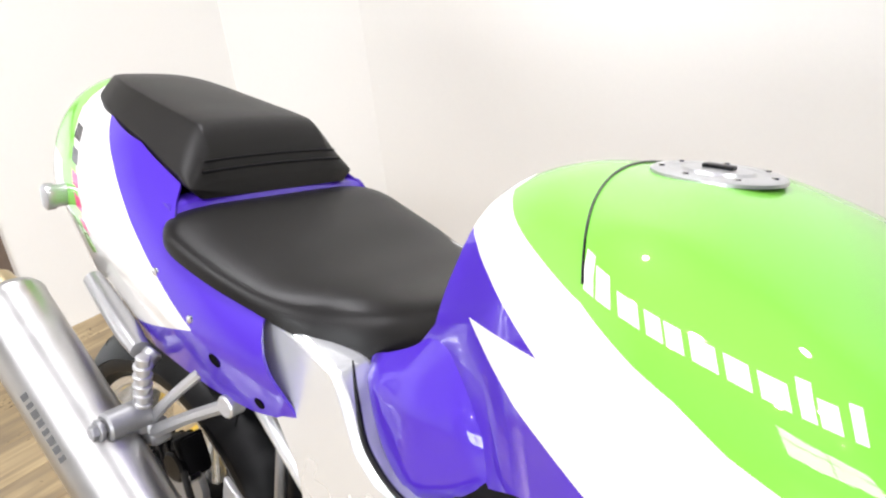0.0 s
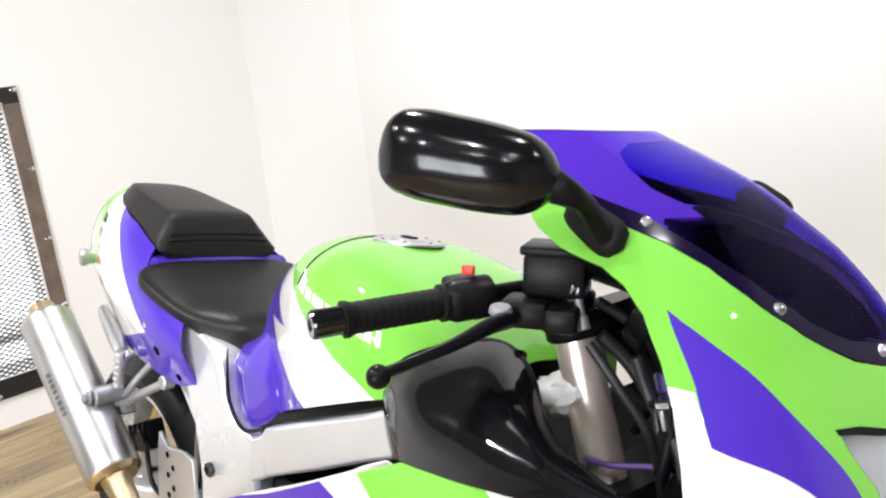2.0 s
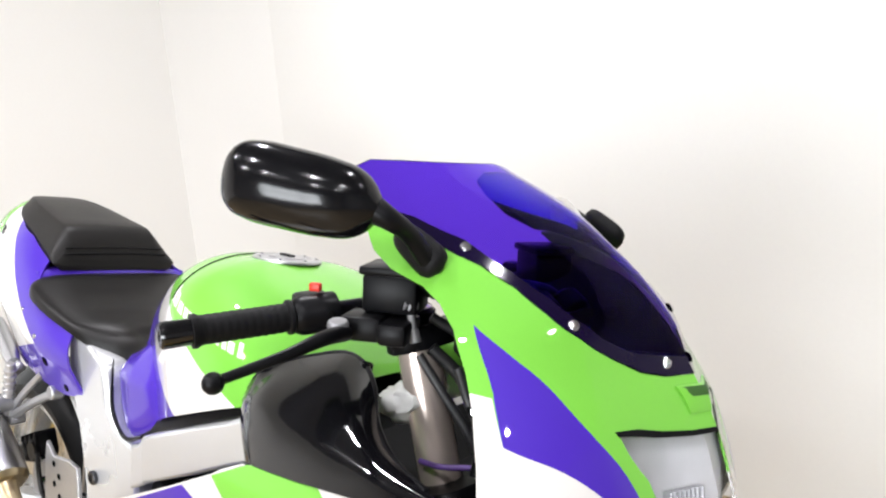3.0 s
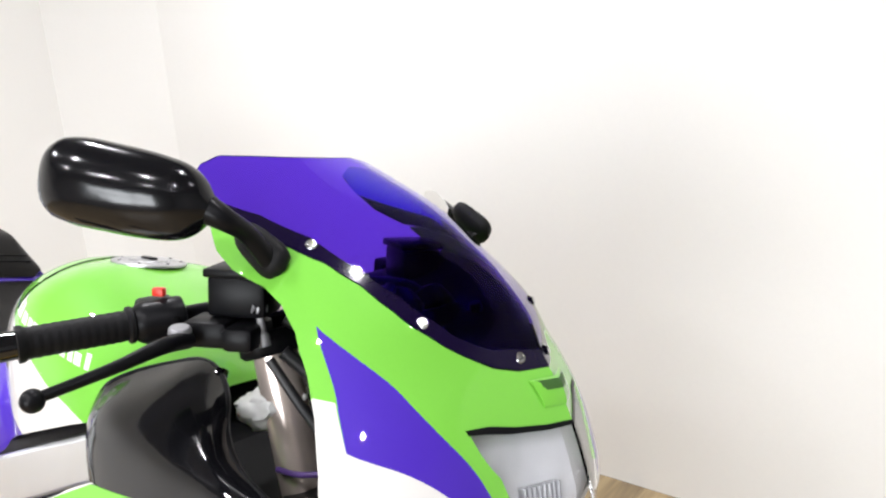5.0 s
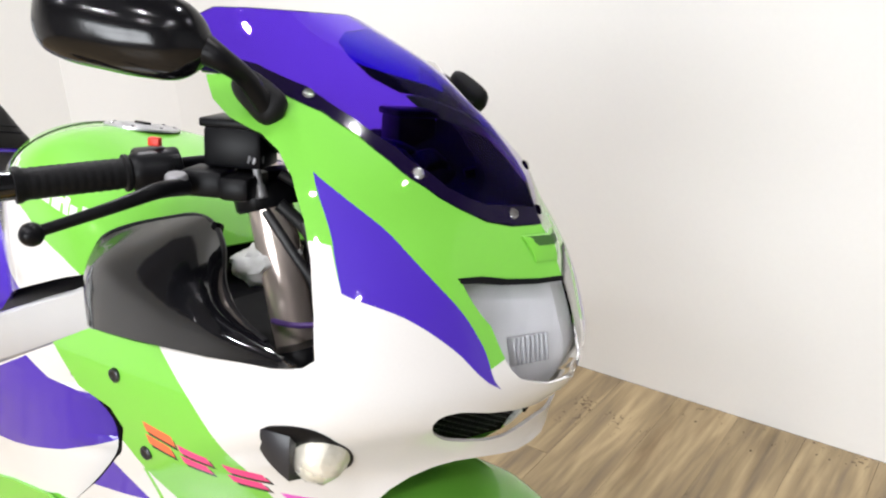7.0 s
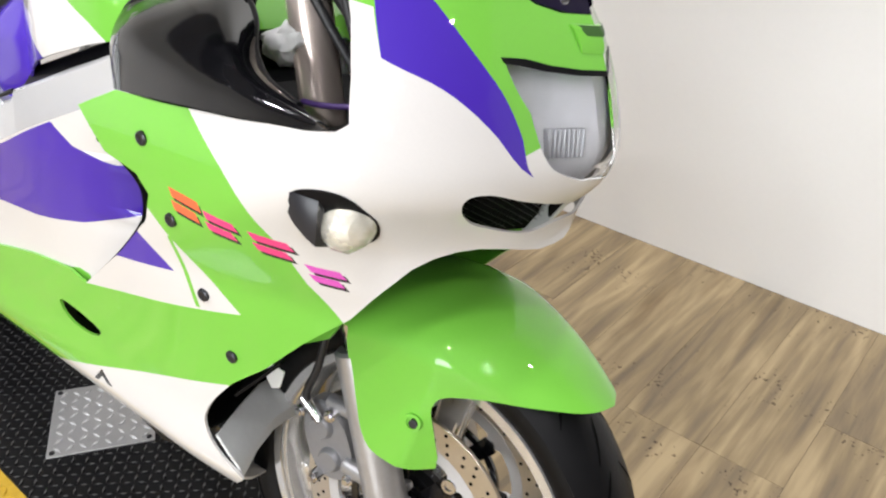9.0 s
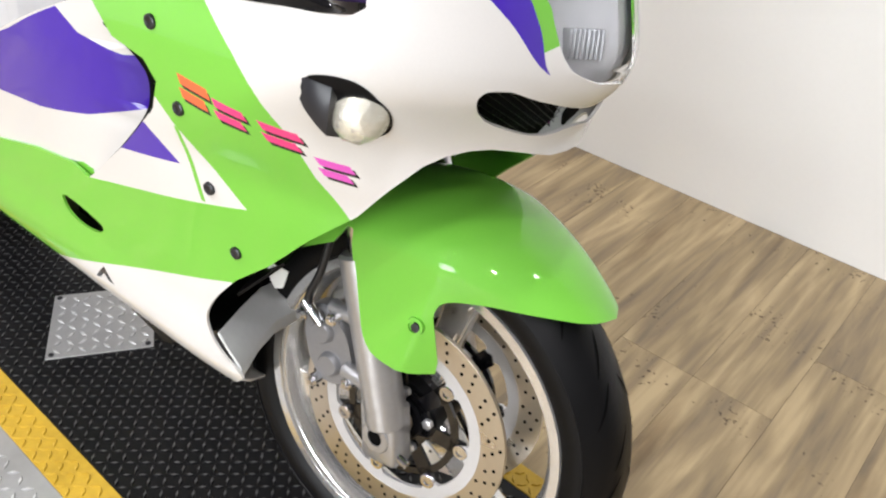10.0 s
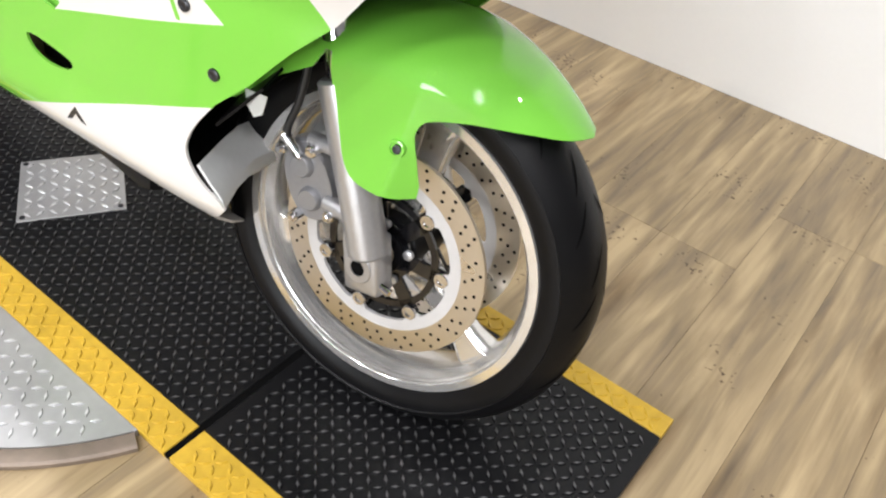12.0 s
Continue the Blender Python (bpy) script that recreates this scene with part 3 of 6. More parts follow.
def lugs(bm, inside_fn, lo, hi, z, pitch=0.030, size=(0.0106, 0.0034), height=0.0024, mat=0, top_mat=0):
    """Raised lens-shaped treads, turned by quarter turns."""
    nx, ny = int((hi[0] - lo[0]) / pitch), int((hi[1] - lo[1]) / pitch)
    for i in range(nx):
        for j in range(ny):
            x, y = lo[0] + (i + 0.5) * pitch, lo[1] + (j + 0.5) * pitch
            if not inside_fn(x, y):
                continue
            a = radians(45 if (i + j) % 2 else -45) + random.uniform(-0.05, 0.05)
            c, s = math.cos(a), math.sin(a)
            ring = [(size[0], 0), (0, size[1]), (-size[0], 0), (0, -size[1])]
            low = [bm.verts.new((x + c * u - s * v, y + s * u + c * v, z - 0.0005)) for u, v in ring]
            top = [bm.verts.new((x + 0.62 * (c * u - s * v), y + 0.62 * (s * u + c * v), z + height)) for u, v in ring]
            for k in range(4):
                bm.faces.new((low[k], low[(k + 1) % 4], top[(k + 1) % 4], top[k])).material_index = mat
            bm.faces.new(top).material_index = top_mat


runway = tagged(root("runway"), "black treadplate runway with yellow painted edges under the bike", "ramp")


def deck_plate(name, x0, x1, y0, y1, mat, label, taper=0.0):
    bm = bmesh.new()
    prism(bm, [(x0, y0), (x1, y0 + taper), (x1, y1 - taper), (x0, y1)], 0.014, pose(0, 0, -0.0145), 0.001)
    lugs(bm, lambda x, y: x0 + 0.012 < x < x1 - 0.012 and y0 + 0.008 < y < y1 - 0.008, (x0, y0), (x1, y1), 0.0, 0.0188, top_mat=1)
    return part(name, bm, [mat, TREAD_WORN_GLINT if mat == TREAD_BLACK else mat], runway, label, smooth=False)


deck_plate("plate", STRIP_X0, -0.1585, STRIP_Y0 + BAND, STRIP_Y1 - BAND, TREAD_BLACK, "scuffed black treadplate")
deck_plate("flap", -0.1455, STRIP_X1, STRIP_Y0 + BAND, STRIP_Y1 - BAND - 0.012, TREAD_BLACK, "scuffed black hinged treadplate flap")
for y0, y1, x1 in ((STRIP_Y0, STRIP_Y0 + BAND - 0.001, STRIP_X1), (STRIP_Y1 - BAND + 0.001, STRIP_Y1, STRIP_X1)):
    deck_plate("edge_band", STRIP_X0, -0.1585, y0, y1, TREAD_YELLOW, "worn yellow painted edge")
    deck_plate("edge_band", -0.1455, x1, y0 - (0.012 if y0 > 0 else 0), y1 - (0.03 if y0 > 0 else 0), TREAD_YELLOW, "worn yellow painted edge")
bm = bmesh.new()
box(bm, (0.0128, STRIP_Y1 - STRIP_Y0, 0.006), pose(-0.152, (STRIP_Y0 + STRIP_Y1) / 2, -0.0065))
part("hinge_gap", bm, HOLE, runway)

# square access plate in the runway and the round turntable plate beside it
bm = bmesh.new()
box(bm, (0.205, 0.205, 0.004), pose(0, 0, 0.0025), 0.001)
lugs(bm, lambda x, y: True, (-0.095, -0.095), (0.097, 0.097), 0.0045, 0.024, (0.012, 0.0036), 0.0026, top_mat=1)
access = tagged(part("access_plate", bm, [TREAD_GREY, TREAD_TOP_LIT], smooth=False), "small bare aluminium treadplate cover screwed onto the runway", "plate")
access.matrix_world = pose(-0.826, -0.032, 0, 0, 0, -33)
for x, y in ((-0.092, -0.092), (0.092, -0.092), (-0.092, 0.092), (0.092, 0.092)):
    bm = bmesh.new()
    lathe(bm, [(0.004, 0.006), (0.0062, 0.0052), (0.0068, 0.0)], pose(x, y, 0), 12)
    part("screw", bm, BOLT, access)
bm = bmesh.new()
TC = (-0.683, -0.071, 0.520)
arc = [(TC[0] + TC[2] * math.cos(a), TC[1] + TC[2] * math.sin(a)) for a in np.linspace(radians(-152.6), radians(-27.4), 70)]
prism(bm, arc, 0.016, pose(0, 0, -0.016), 0.001)
lugs(bm, lambda x, y: math.hypot(x - TC[0], y - TC[1]) < TC[2] - 0.02 and y < STRIP_Y0 - 0.015, (-1.2, -0.6), (-0.16, STRIP_Y0), 0.0, 0.0245, (0.0120, 0.0038), 0.0026, top_mat=1)
turntable = tagged(part("turntable_plate", bm, [TREAD_GREY, TREAD_TOP_LIT], smooth=False), "bare aluminium treadplate segment with a curved rim beside the runway", "plate")
bm = bmesh.new()
rim_arc = np.linspace(radians(-152.0), radians(-28.0), 70)
rings(bm, [[(TC[0] + r * math.cos(a), TC[1] + r * math.sin(a), z) for a in rim_arc] for r, z in ((TC[2] + 0.001, -0.014), (TC[2] + 0.001, -0.002), (TC[2] + 0.004, -0.0005), (TC[2] + 0.026, -0.002), (TC[2] + 0.030, -0.006), (TC[2] + 0.030, -0.0148))], closed=False)
part("rim", bm, vary("worn brown rim metal", (0.24, 0.19, 0.15), 0.5, 0.4, scale=45, bump=0.2, amount=0.5, big=12), turntable, "worn brown curved rim")

# grit and flakes swept against the foot of the wall
bm = bmesh.new()
grit = random.Random(11)
for k in range(170):
    x, y = grit.uniform(-0.2, 2.4), WALL_Y - 0.004 - abs(grit.gauss(0, 0.06))
    r, a = grit.uniform(0.0008, 0.0045) * grit.choice((0.6, 1, 1)), grit.uniform(0, 3.1)
    z = -0.0148
    c, q = math.cos(a) * r, math.sin(a) * r
    low = [bm.verts.new((x + c, y + q, z)), bm.verts.new((x - q * 0.6, y + c * 0.6, z)), bm.verts.new((x - c, y - q, z)), bm.verts.new((x + q * 0.5, y - c * 0.5, z))]
    tip = bm.verts.new((x, y, z + r * 0.5))
    for i in range(4):
        bm.faces.new((low[i], low[(i + 1) % 4], tip))
tagged(part("floor_grit", bm, vary("dark grit", (0.05, 0.04, 0.03), 0.8, scale=80, bump=0.1), smooth=False), "dark grit and flakes along the foot of the wall", "dirt", kind="stuff")

# ---- the motorcycle: bodywork ----
LEAN_DEG, YAW_DEG = 9.0, 1.5
bike = tagged(root("motorcycle", pose(0, 0, 0, 0, 0, YAW_DEG) @ pose(0, 0, 0, -LEAN_DEG)), "lime green, purple and white sport motorcycle leaning on its stand", "motorcycle")


def bend(points, per=5):
    return [(p.x, p.y) for p in spline([(x, z, 0) for x, z in points], per)]


def slanted(x, z, w, h, dx, dz, lean=0.0):
    """A block of w along (dx, dz) and h upwards, leaning by lean."""
    return [(x, z), (x + w * dx, z + w * dz), (x + w * dx + lean, z + w * dz + h), (x + lean, z + h)]


# side fairing
SIDE = [(0.037, 0.725), (-0.01, 0.664), (-0.06, 0.617), (-0.115, 0.558)] + bend([(-0.165, 0.515), (-0.196, 0.478), (-0.214, 0.450), (-0.221, 0.428), (-0.211, 0.404), (-0.190, 0.383), (-0.168, 0.368), (-0.160, 0.357)], 3) + [ (-0.18, 0.335), (-0.22, 0.31), (-0.27, 0.285),
        (-0.34, 0.262), (-0.75, 0.255), (-0.80, 0.28), (-0.80, 0.44), (-0.72, 0.50), (-0.60, 0.53), (-0.50, 0.545), (-0.461, 0.536), (-0.341, 0.638), (-0.267, 0.709), (-0.251, 0.746), (-0.27, 0.766), (-0.327, 0.775), (-0.372, 0.818),
        (-0.305, 0.851), (-0.222, 0.857), (-0.169, 0.863), (-0.111, 0.869), (-0.066, 0.876), (-0.023, 0.881), (0.006, 0.887), (0.015, 0.895)]
WHITE_TOP = [(-0.195, 0.87), (-0.124, 0.818), (-0.09, 0.787), (-0.064, 0.748), (-0.046, 0.702), (-0.015, 0.655), (0.2, 0.64), (0.2, 0.78), (0.06, 0.84), (0.015, 0.90), (-0.19, 0.95)]
WHITE_LOW = [(-0.85, 0.25), (-0.592, 0.344), (-0.437, 0.406), (-0.284, 0.467), (-0.175, 0.507), (0.0, 0.52), (0.0, 0.1), (-0.85, 0.1)]
WHITE_TRI = [(-0.258, 0.726), (-0.141, 0.625), (-0.462, 0.537), (-0.475, 0.540), (-0.36, 0.66), (-0.275, 0.730)]
PURPLE_TRI = [(-0.298, 0.685), (-0.239, 0.648), (-0.362, 0.622)]
STRIPE = [(-0.233, 0.70), (-0.226, 0.70), (-0.204, 0.61), (-0.211, 0.61)]
SLOT = smooth_poly([(-0.544, 0.474), (-0.505, 0.476), (-0.445, 0.465), (-0.458, 0.449), (-0.501, 0.443), (-0.535, 0.452)], 3)
# the model badge: four slanted blocks with black shadows
BADGE = []
for k, (x, z, w, h) in enumerate(((-0.205, 0.743, 0.052, 0.026), (-0.150, 0.738, 0.046, 0.022), (-0.090, 0.733, 0.046, 0.022), (-0.036, 0.709, 0.036, 0.021))):
    for up, shift, wide in ((0.0, 0.0, 0.86), (0.58, 0.004, 1.0)):
        x0, z0 = x + shift - 0.010 * up, z + h * up
        BADGE.append((3, slanted(x0 + 0.004, z0 - 0.0035, w * 0.93 * wide, h * 0.42, 1.0, -0.06, -0.005)))
        BADGE.append((4 + k, slanted(x0, z0, w * 0.93 * wide, h * 0.42, 1.0, -0.06, -0.005)))
for k in (False, True):
    bm = skin_panel([(-0.56, 0.49), (-0.43, 0.48), (-0.44, 0.43), (-0.56, 0.43)], surface=FAIRING, flip=k, lift=-0.03)
    part("slot_liner", bm, HOLE, bike, solid=0.003)

# belly pan below the side fairing, rounding under the engine
BELLY = [(-0.22, 0.309), (-0.27, 0.284), (-0.34, 0.261), (-0.75, 0.254), (-0.75, 0.19), (-0.34, 0.19), (-0.27, 0.22), (-0.23, 0.27)]
bm = skin_panel(BELLY, surface=FAIRING, step=0.014)
part("belly_pan", bm, WHITE, bike, "white belly pan", solid=0.004)
bm = skin_panel(BELLY, surface=FAIRING, step=0.014, flip=True)
part("belly_pan", bm, WHITE, bike, "white belly pan", solid=0.004)

# rear lower panel that runs under the front panel behind the scoop
REAR_PANEL = [(-0.27, 0.766), (-0.327, 0.775), (-0.372, 0.818), (-0.462, 0.774), (-0.584, 0.716), (-0.74, 0.64), (-0.86, 0.56), (-0.86, 0.44), (-0.70, 0.48), (-0.58, 0.53), (-0.50, 0.53), (-0.42, 0.53), (-0.33, 0.62), (-0.24, 0.70), (-0.23, 0.75)]
R_PURPLE = [(-0.75, 0.64), (-0.589, 0.709), (-0.463, 0.772), (-0.434, 0.747), (-0.378, 0.734), (-0.319, 0.74), (-0.26, 0.757), (-0.20, 0.74), (-0.20, 0.69), (-0.326, 0.679), (-0.36, 0.667), (-0.449, 0.633), (-0.558, 0.608), (-0.656, 0.596), (-0.80, 0.58)]
R_GREEN = [(-0.90, 0.44), (-0.707, 0.487), (-0.582, 0.519), (-0.484, 0.55), (-0.465, 0.545), (-0.465, 0.40), (-0.90, 0.40)]


def scoop_solid(a, z, lift):
    x, y, z = fairing_solid(a, z, lift)
    return (x, y + 0.060 * blend(x, -0.52, -0.30) ** 1.5 + 0.12 * blend(x, -0.39, -0.26) ** 1.4 + 0.004, z)


for k in (False, True):
    bm = skin_panel(REAR_PANEL, [(1, R_PURPLE), (2, R_GREEN)], surface=(fairing_flat, fairing_back, scoop_solid), flip=k)
    part("rear_side_panel", bm, [WHITE, PURPLE, GREEN], bike, "white side panel with a purple stripe", solid=0.004)

# nose
NOSE = [(0.003, 0.934), (-0.016, 0.98), (-0.035, 1.013), (-0.06, 1.05), (-0.085, 1.072), (-0.112, 1.086), (-0.16, 1.097), (-0.195, 1.112), (-0.225, 1.135),
        (-0.203, 1.137), (-0.153, 1.130), (-0.113, 1.121), (-0.073, 1.108), (-0.035, 1.089), (0.0, 1.066), (0.030, 1.043), (0.052, 1.021), (0.066, 1.007), (0.074, 1.001), (0.3, 0.999), (0.3, 0.746),
        (0.112, 0.750), (0.107, 0.754), (0.096, 0.761), (0.088, 0.764), (0.076, 0.762), (0.062, 0.754), (0.048, 0.741)]
LIGHT_HOLE = [(0.083, 0.957), (0.109, 0.913), (0.128, 0.867), (0.132, 0.857), (0.136, 0.849), (0.1385, 0.842), (0.30, 0.832), (0.30, 0.9435), (0.1065, 0.9465), (0.099, 0.950), (0.090, 0.9548)]
INTAKE = smooth_poly([(0.0945, 0.820), (0.098, 0.831), (0.104, 0.8375), (0.113, 0.837), (0.1205, 0.829), (0.1265, 0.817), (0.1235, 0.800), (0.1165, 0.783), (0.1105, 0.776), (0.105, 0.779), (0.098, 0.789), (0.092, 0.799), (0.0918, 0.809)], 3)
LOWER_ARC = bend([(0.018, 0.953), (0.064, 0.932), (0.098, 0.899), (0.127, 0.852)])
UPPER_ARC = bend([(-0.045, 1.056), (-0.007, 1.031), (0.040, 0.992), (0.086, 0.940), (0.111, 0.896), (0.127, 0.852)])
N_WHITE = [(-0.024, 0.996), (-0.005, 0.993)] + LOWER_ARC + [(0.1195, 0.8735), (0.1225, 0.880), (0.4, 0.882), (0.4, 0.7), (0.0, 0.7), (-0.03, 0.95)]
N_PURPLE = UPPER_ARC + LOWER_ARC[::-1][1:] + [(-0.006, 0.997)]
bm = skin_panel(SIDE + NOSE, [(1, WHITE_TOP), (1, N_WHITE), (2, N_PURPLE), (1, WHITE_LOW), (1, WHITE_TRI), (2, PURPLE_TRI), (0, STRIPE)] + BADGE, [LIGHT_HOLE, INTAKE, SLOT], surface=FAIRING, both=True, step=0.011, slim=True)
part("front_fairing", bm, [GREEN, WHITE, PURPLE, DECAL_BLACK, ORANGE, MAGENTA, MAGENTA, PINK], bike, "green front fairing with purple flash, white nose, white belly and slanted badge blocks", solid=0.004)
bm = bmesh.new()
loops = []
for j, (z, o) in enumerate(((0.991, 0.0), (0.990, 0.0035), (0.987, 0.004), (0.980, 0.003), (0.972, 0.0015), (0.966, -0.001))):
    loops.append([(float(NOSE_X(z)) + beak(y, z) - 1.33 * y * y + o * (1 - (y / 0.034) ** 4), y, z) for y in np.linspace(-0.032 + 0.0012 * j, 0.032 - 0.0012 * j, 13)])
rings(bm, loops, closed=False)
part("air_vent", bm, GREEN, bike, "small raised vent under the screen", solid=0.002)
# shade inside the vent, laid on as a sheet of darker green
bm = bmesh.new()
loops = []
for z, o, w in ((0.9915, 0.0052, 0.027), (0.987, 0.0057, 0.0235), (0.9825, 0.0052, 0.019)):
    loops.append([(float(NOSE_X(z)) + beak(y, z) - 1.33 * y * y + o * (1 - (y / 0.034) ** 4), y, z) for y in np.linspace(-w, w, 13)])
rings(bm, loops, closed=False)
part("vent_mouth", bm, vary("shadowed green vent", (0.03, 0.10, 0.012), 0.6, scale=90, bump=0.02), bike, "dark vent mouth", solid=0.001)
bm = skin_panel(LIGHT_HOLE, surface=FAIRING, both=True, lift=0.0005, step=0.011, slim=True)
headlight = part("headlight", bm, LENS, bike, "clear headlight lens over a grey reflector", solid=0.004)
headlight.visible_shadow = False
bm = skin_panel([(0.0800, 0.961), (0.0830, 0.9565), (0.0900, 0.9543), (0.0990, 0.9495), (0.1065, 0.9460), (0.3, 0.9430), (0.3, 0.9475), (0.106, 0.9508), (0.098, 0.9546), (0.089, 0.9600)], surface=FAIRING, both=True, lift=0.001, step=0.006, slim=True)
part("light_seal", bm, BLACK, headlight, "black rubber seal", solid=0.003)
bm = bmesh.new()
rows_x = []
for j in range(9):
    z = 0.828 + j * 0.0165
    for i in range(29):
        y = -0.155 + 0.31 * i / 28
        xx = float(NOSE_X(z)) + beak(y, z) - 0.020 - 1.5 * y * y
        rows_x.append(((j, i), Vector((xx, y, z))))
grid = {k: bm.verts.new(v) for k, v in rows_x}
for j in range(8):
    for i in range(28):
        bm.faces.new((grid[j, i], grid[j, i + 1], grid[j + 1, i + 1], grid[j + 1, i]))
part("lamp_insert", bm, vary("mottled lamp reflector", (0.47, 0.47, 0.48), 0.45, 0.2, scale=30, bump=0.4, amount=0.45, big=16, depth=0.004), headlight, "mottled silver lamp reflector")
bm = bmesh.new()
for j in range(8):
    y = -0.066 + 0.0056 * j
    box(bm, (0.010, 0.0034, 0.030), pose(float(NOSE_X(0.876)) + beak(y, 0.876) - 0.018 - 1.5 * y * y, y, 0.878, 0, -8, 0), 0.001)
part("lamp_block", bm, vary("smoked lamp optics", (0.26, 0.26, 0.27), 0.4, 0.1, scale=80, bump=0.05), headlight, "ribbed smoky grey lamp block")
for k in (False, True):
    bm = skin_panel([(0.075, 0.85), (0.13, 0.85), (0.135, 0.83), (0.120, 0.80), (0.108, 0.766), (0.09, 0.772), (0.078, 0.80)], surface=FAIRING, flip=k, lift=-0.022)
    part("intake_duct", bm, HOLE, bike, "dark intake duct in the nose", solid=0.003)
bm = bmesh.new()
for j in range(9):
    for i in range(26):
        y = -0.178 + 0.0066 * i
        z = 0.778 + 0.0066 * j + 0.0033 * (i % 2)
        x = float(NOSE_X(z)) + beak(y, z) - 0.022 - 1.5 * y * y
        p = Vector((x, y, z))
        for dz in (0.0033, -0.0033):
            rod(bm, p, p + Vector((0.0005, 0.0066, dz)), 0.00042, seg=4)
part("intake_mesh", bm, BOLT, bike, "dark wire mesh in the intake")

# screen
SCREEN_OUT = [(-0.203, 1.138), (-0.153, 1.131), (-0.113, 1.122), (-0.073, 1.109), (-0.035, 1.090), (0.0, 1.067), (0.030, 1.044), (0.052, 1.022), (0.066, 1.008), (0.074, 1.002), (0.3, 1.0),
              (0.3, 1.2085), (-0.19, 1.2085), (-0.25, 1.209), (-0.290, 1.208), (-0.31, 1.197), (-0.305, 1.18), (-0.28, 1.155), (-0.235, 1.138)]
BAND_IN = [(-0.32, 1.180), (-0.290, 1.170), (-0.236, 1.160), (-0.168, 1.150), (-0.103, 1.131), (-0.048, 1.104), (-0.006, 1.079), (0.028, 1.054), (0.052, 1.030), (0.066, 1.018), (0.3, 1.010), (0.3, 0.9), (-0.4, 0.9), (-0.4, 1.17)]
bm = skin_panel(SCREEN_OUT, [(1, BAND_IN)], surface=FAIRING, both=True, lift=0.001, step=0.012, slim=True)
screen = part("windscreen", bm, [SCREEN, SCREEN_BAND], bike, "purple tinted windscreen with a black lower border", solid=0.0025)
for x, z in ((-0.097, 1.124), (0.021, 1.055), (0.067, 1.013)):
    for sy in (-1, 1):
        bm = bmesh.new()
        y = float(skin_y(x, z)) * (1 - 0.17 * blend(x, -0.2, 0.06) if sy > 0 else 1.0)
        nrm = Vector((0.5, sy * 0.8, 0.45)).normalized()
        lathe(bm, [(0.0, 0.0066), (0.0018, 0.006), (0.003, 0.004), (0.0033, 0.0)], Matrix.Translation((x + beak(y, z), sy * y, z - far_drop(x, sy * y, z))) @ turn_to(nrm), 14)
        part("screw", bm, CHROME, screen, "small chrome screw")

# tank
TANK_OUT = [(-0.33, 1.2), (-0.787, 1.2), (-0.789, 0.935), (-0.797, 0.903), (-0.806, 0.870), (-0.832, 0.840), (-0.832, 0.705), (-0.79, 0.710), (-0.731, 0.737), (-0.681, 0.762), (-0.60, 0.793), (-0.52, 0.822), (-0.446, 0.848), (-0.39, 0.865), (-0.34, 0.87)]
T_WHITE = [(-0.775, 1.3), (-0.765, 0.999), (-0.728, 0.987), (-0.678, 0.974), (-0.613, 0.957), (-0.563, 0.930), (-0.533, 0.916), (-0.495, 0.892), (-0.451, 0.873), (-0.421, 0.855), (-0.421, 0.6), (-1.0, 0.6), (-1.0, 1.3)]
T_PURPLE = [(-0.80, 0.966), (-0.780, 0.959), (-0.729, 0.940), (-0.691, 0.922), (-0.651, 0.901), (-0.750, 0.897), (-0.706, 0.867), (-0.675, 0.848), (-0.615, 0.824), (-0.588, 0.811), (-0.565, 0.803), (-0.565, 0.6), (-1.0, 0.6), (-1.0, 0.966)]
# the maker's mark is a row of plain white blocks
LETTERS = []
for u, w, h in ((0.0, 0.012, 0.023), (0.014, 0.016, 0.019), (0.037, 0.020, 0.014), (0.062, 0.014, 0.014), (0.078, 0.014, 0.014), (0.097, 0.020, 0.014), (0.122, 0.018, 0.014), (0.145, 0.020, 0.014), (0.170, 0.010, 0.020), (0.182, 0.013, 0.014), (0.201, 0.008, 0.018)):
    x0, z0 = -0.614 + 0.91 * u, 0.966 - 0.222 * u
    LETTERS.append((1, slanted(x0, z0, w * 0.87, h, 1.0, -0.243, -0.010 * h / 0.02)))
bm = skin_panel(TANK_OUT, [(1, T_WHITE), (2, T_PURPLE)] + LETTERS, surface=TANK, both=True, step=0.011, tilt=TILT)
tank = part("fuel_tank", bm, [GREEN, WHITE, PURPLE], bike, "green fuel tank with white swoosh, white marking blocks and purple knee flanks", solid=0.004)
bm = bmesh.new()
seam = []
for k in range(41):
    y = -0.196 * math.cos(math.pi * k / 40)
    x = -0.674 + 0.058 * (abs(y) / 0.196) ** 2
    lo, hi = TANK_M, float(TANK_TOP(x))
    z = lo + (hi - lo) * (max(0.0, 1 - (y / float(TANK_W(x))) ** 2)) ** (1 / tank_box(x))
    seam.append((x, y, z + 0.0006 - TILT * y))
hose(bm, seam, 0.0012, 6, 2)
part("tank_seam", bm, GLOSS_BLACK, tank, "thin dark seam across the tank")
# bulged purple covers below the seat nose, beside the tank
COVER = smooth_poly([(-0.806, 0.872), (-0.842, 0.846), (-0.893, 0.822), (-0.905, 0.806), (-0.897, 0.776), (-0.868, 0.728), (-0.838, 0.704), (-0.800, 0.703), (-0.755, 0.722), (-0.715, 0.752), (-0.708, 0.782), (-0.728, 0.835), (-0.748, 0.886), (-0.772, 0.905)], 3)


COVER_Y = curve([-0.91, -0.88, -0.84, -0.80, -0.75, -0.70], [0.128, 0.150, 0.163, 0.172, 0.172, 0.166])


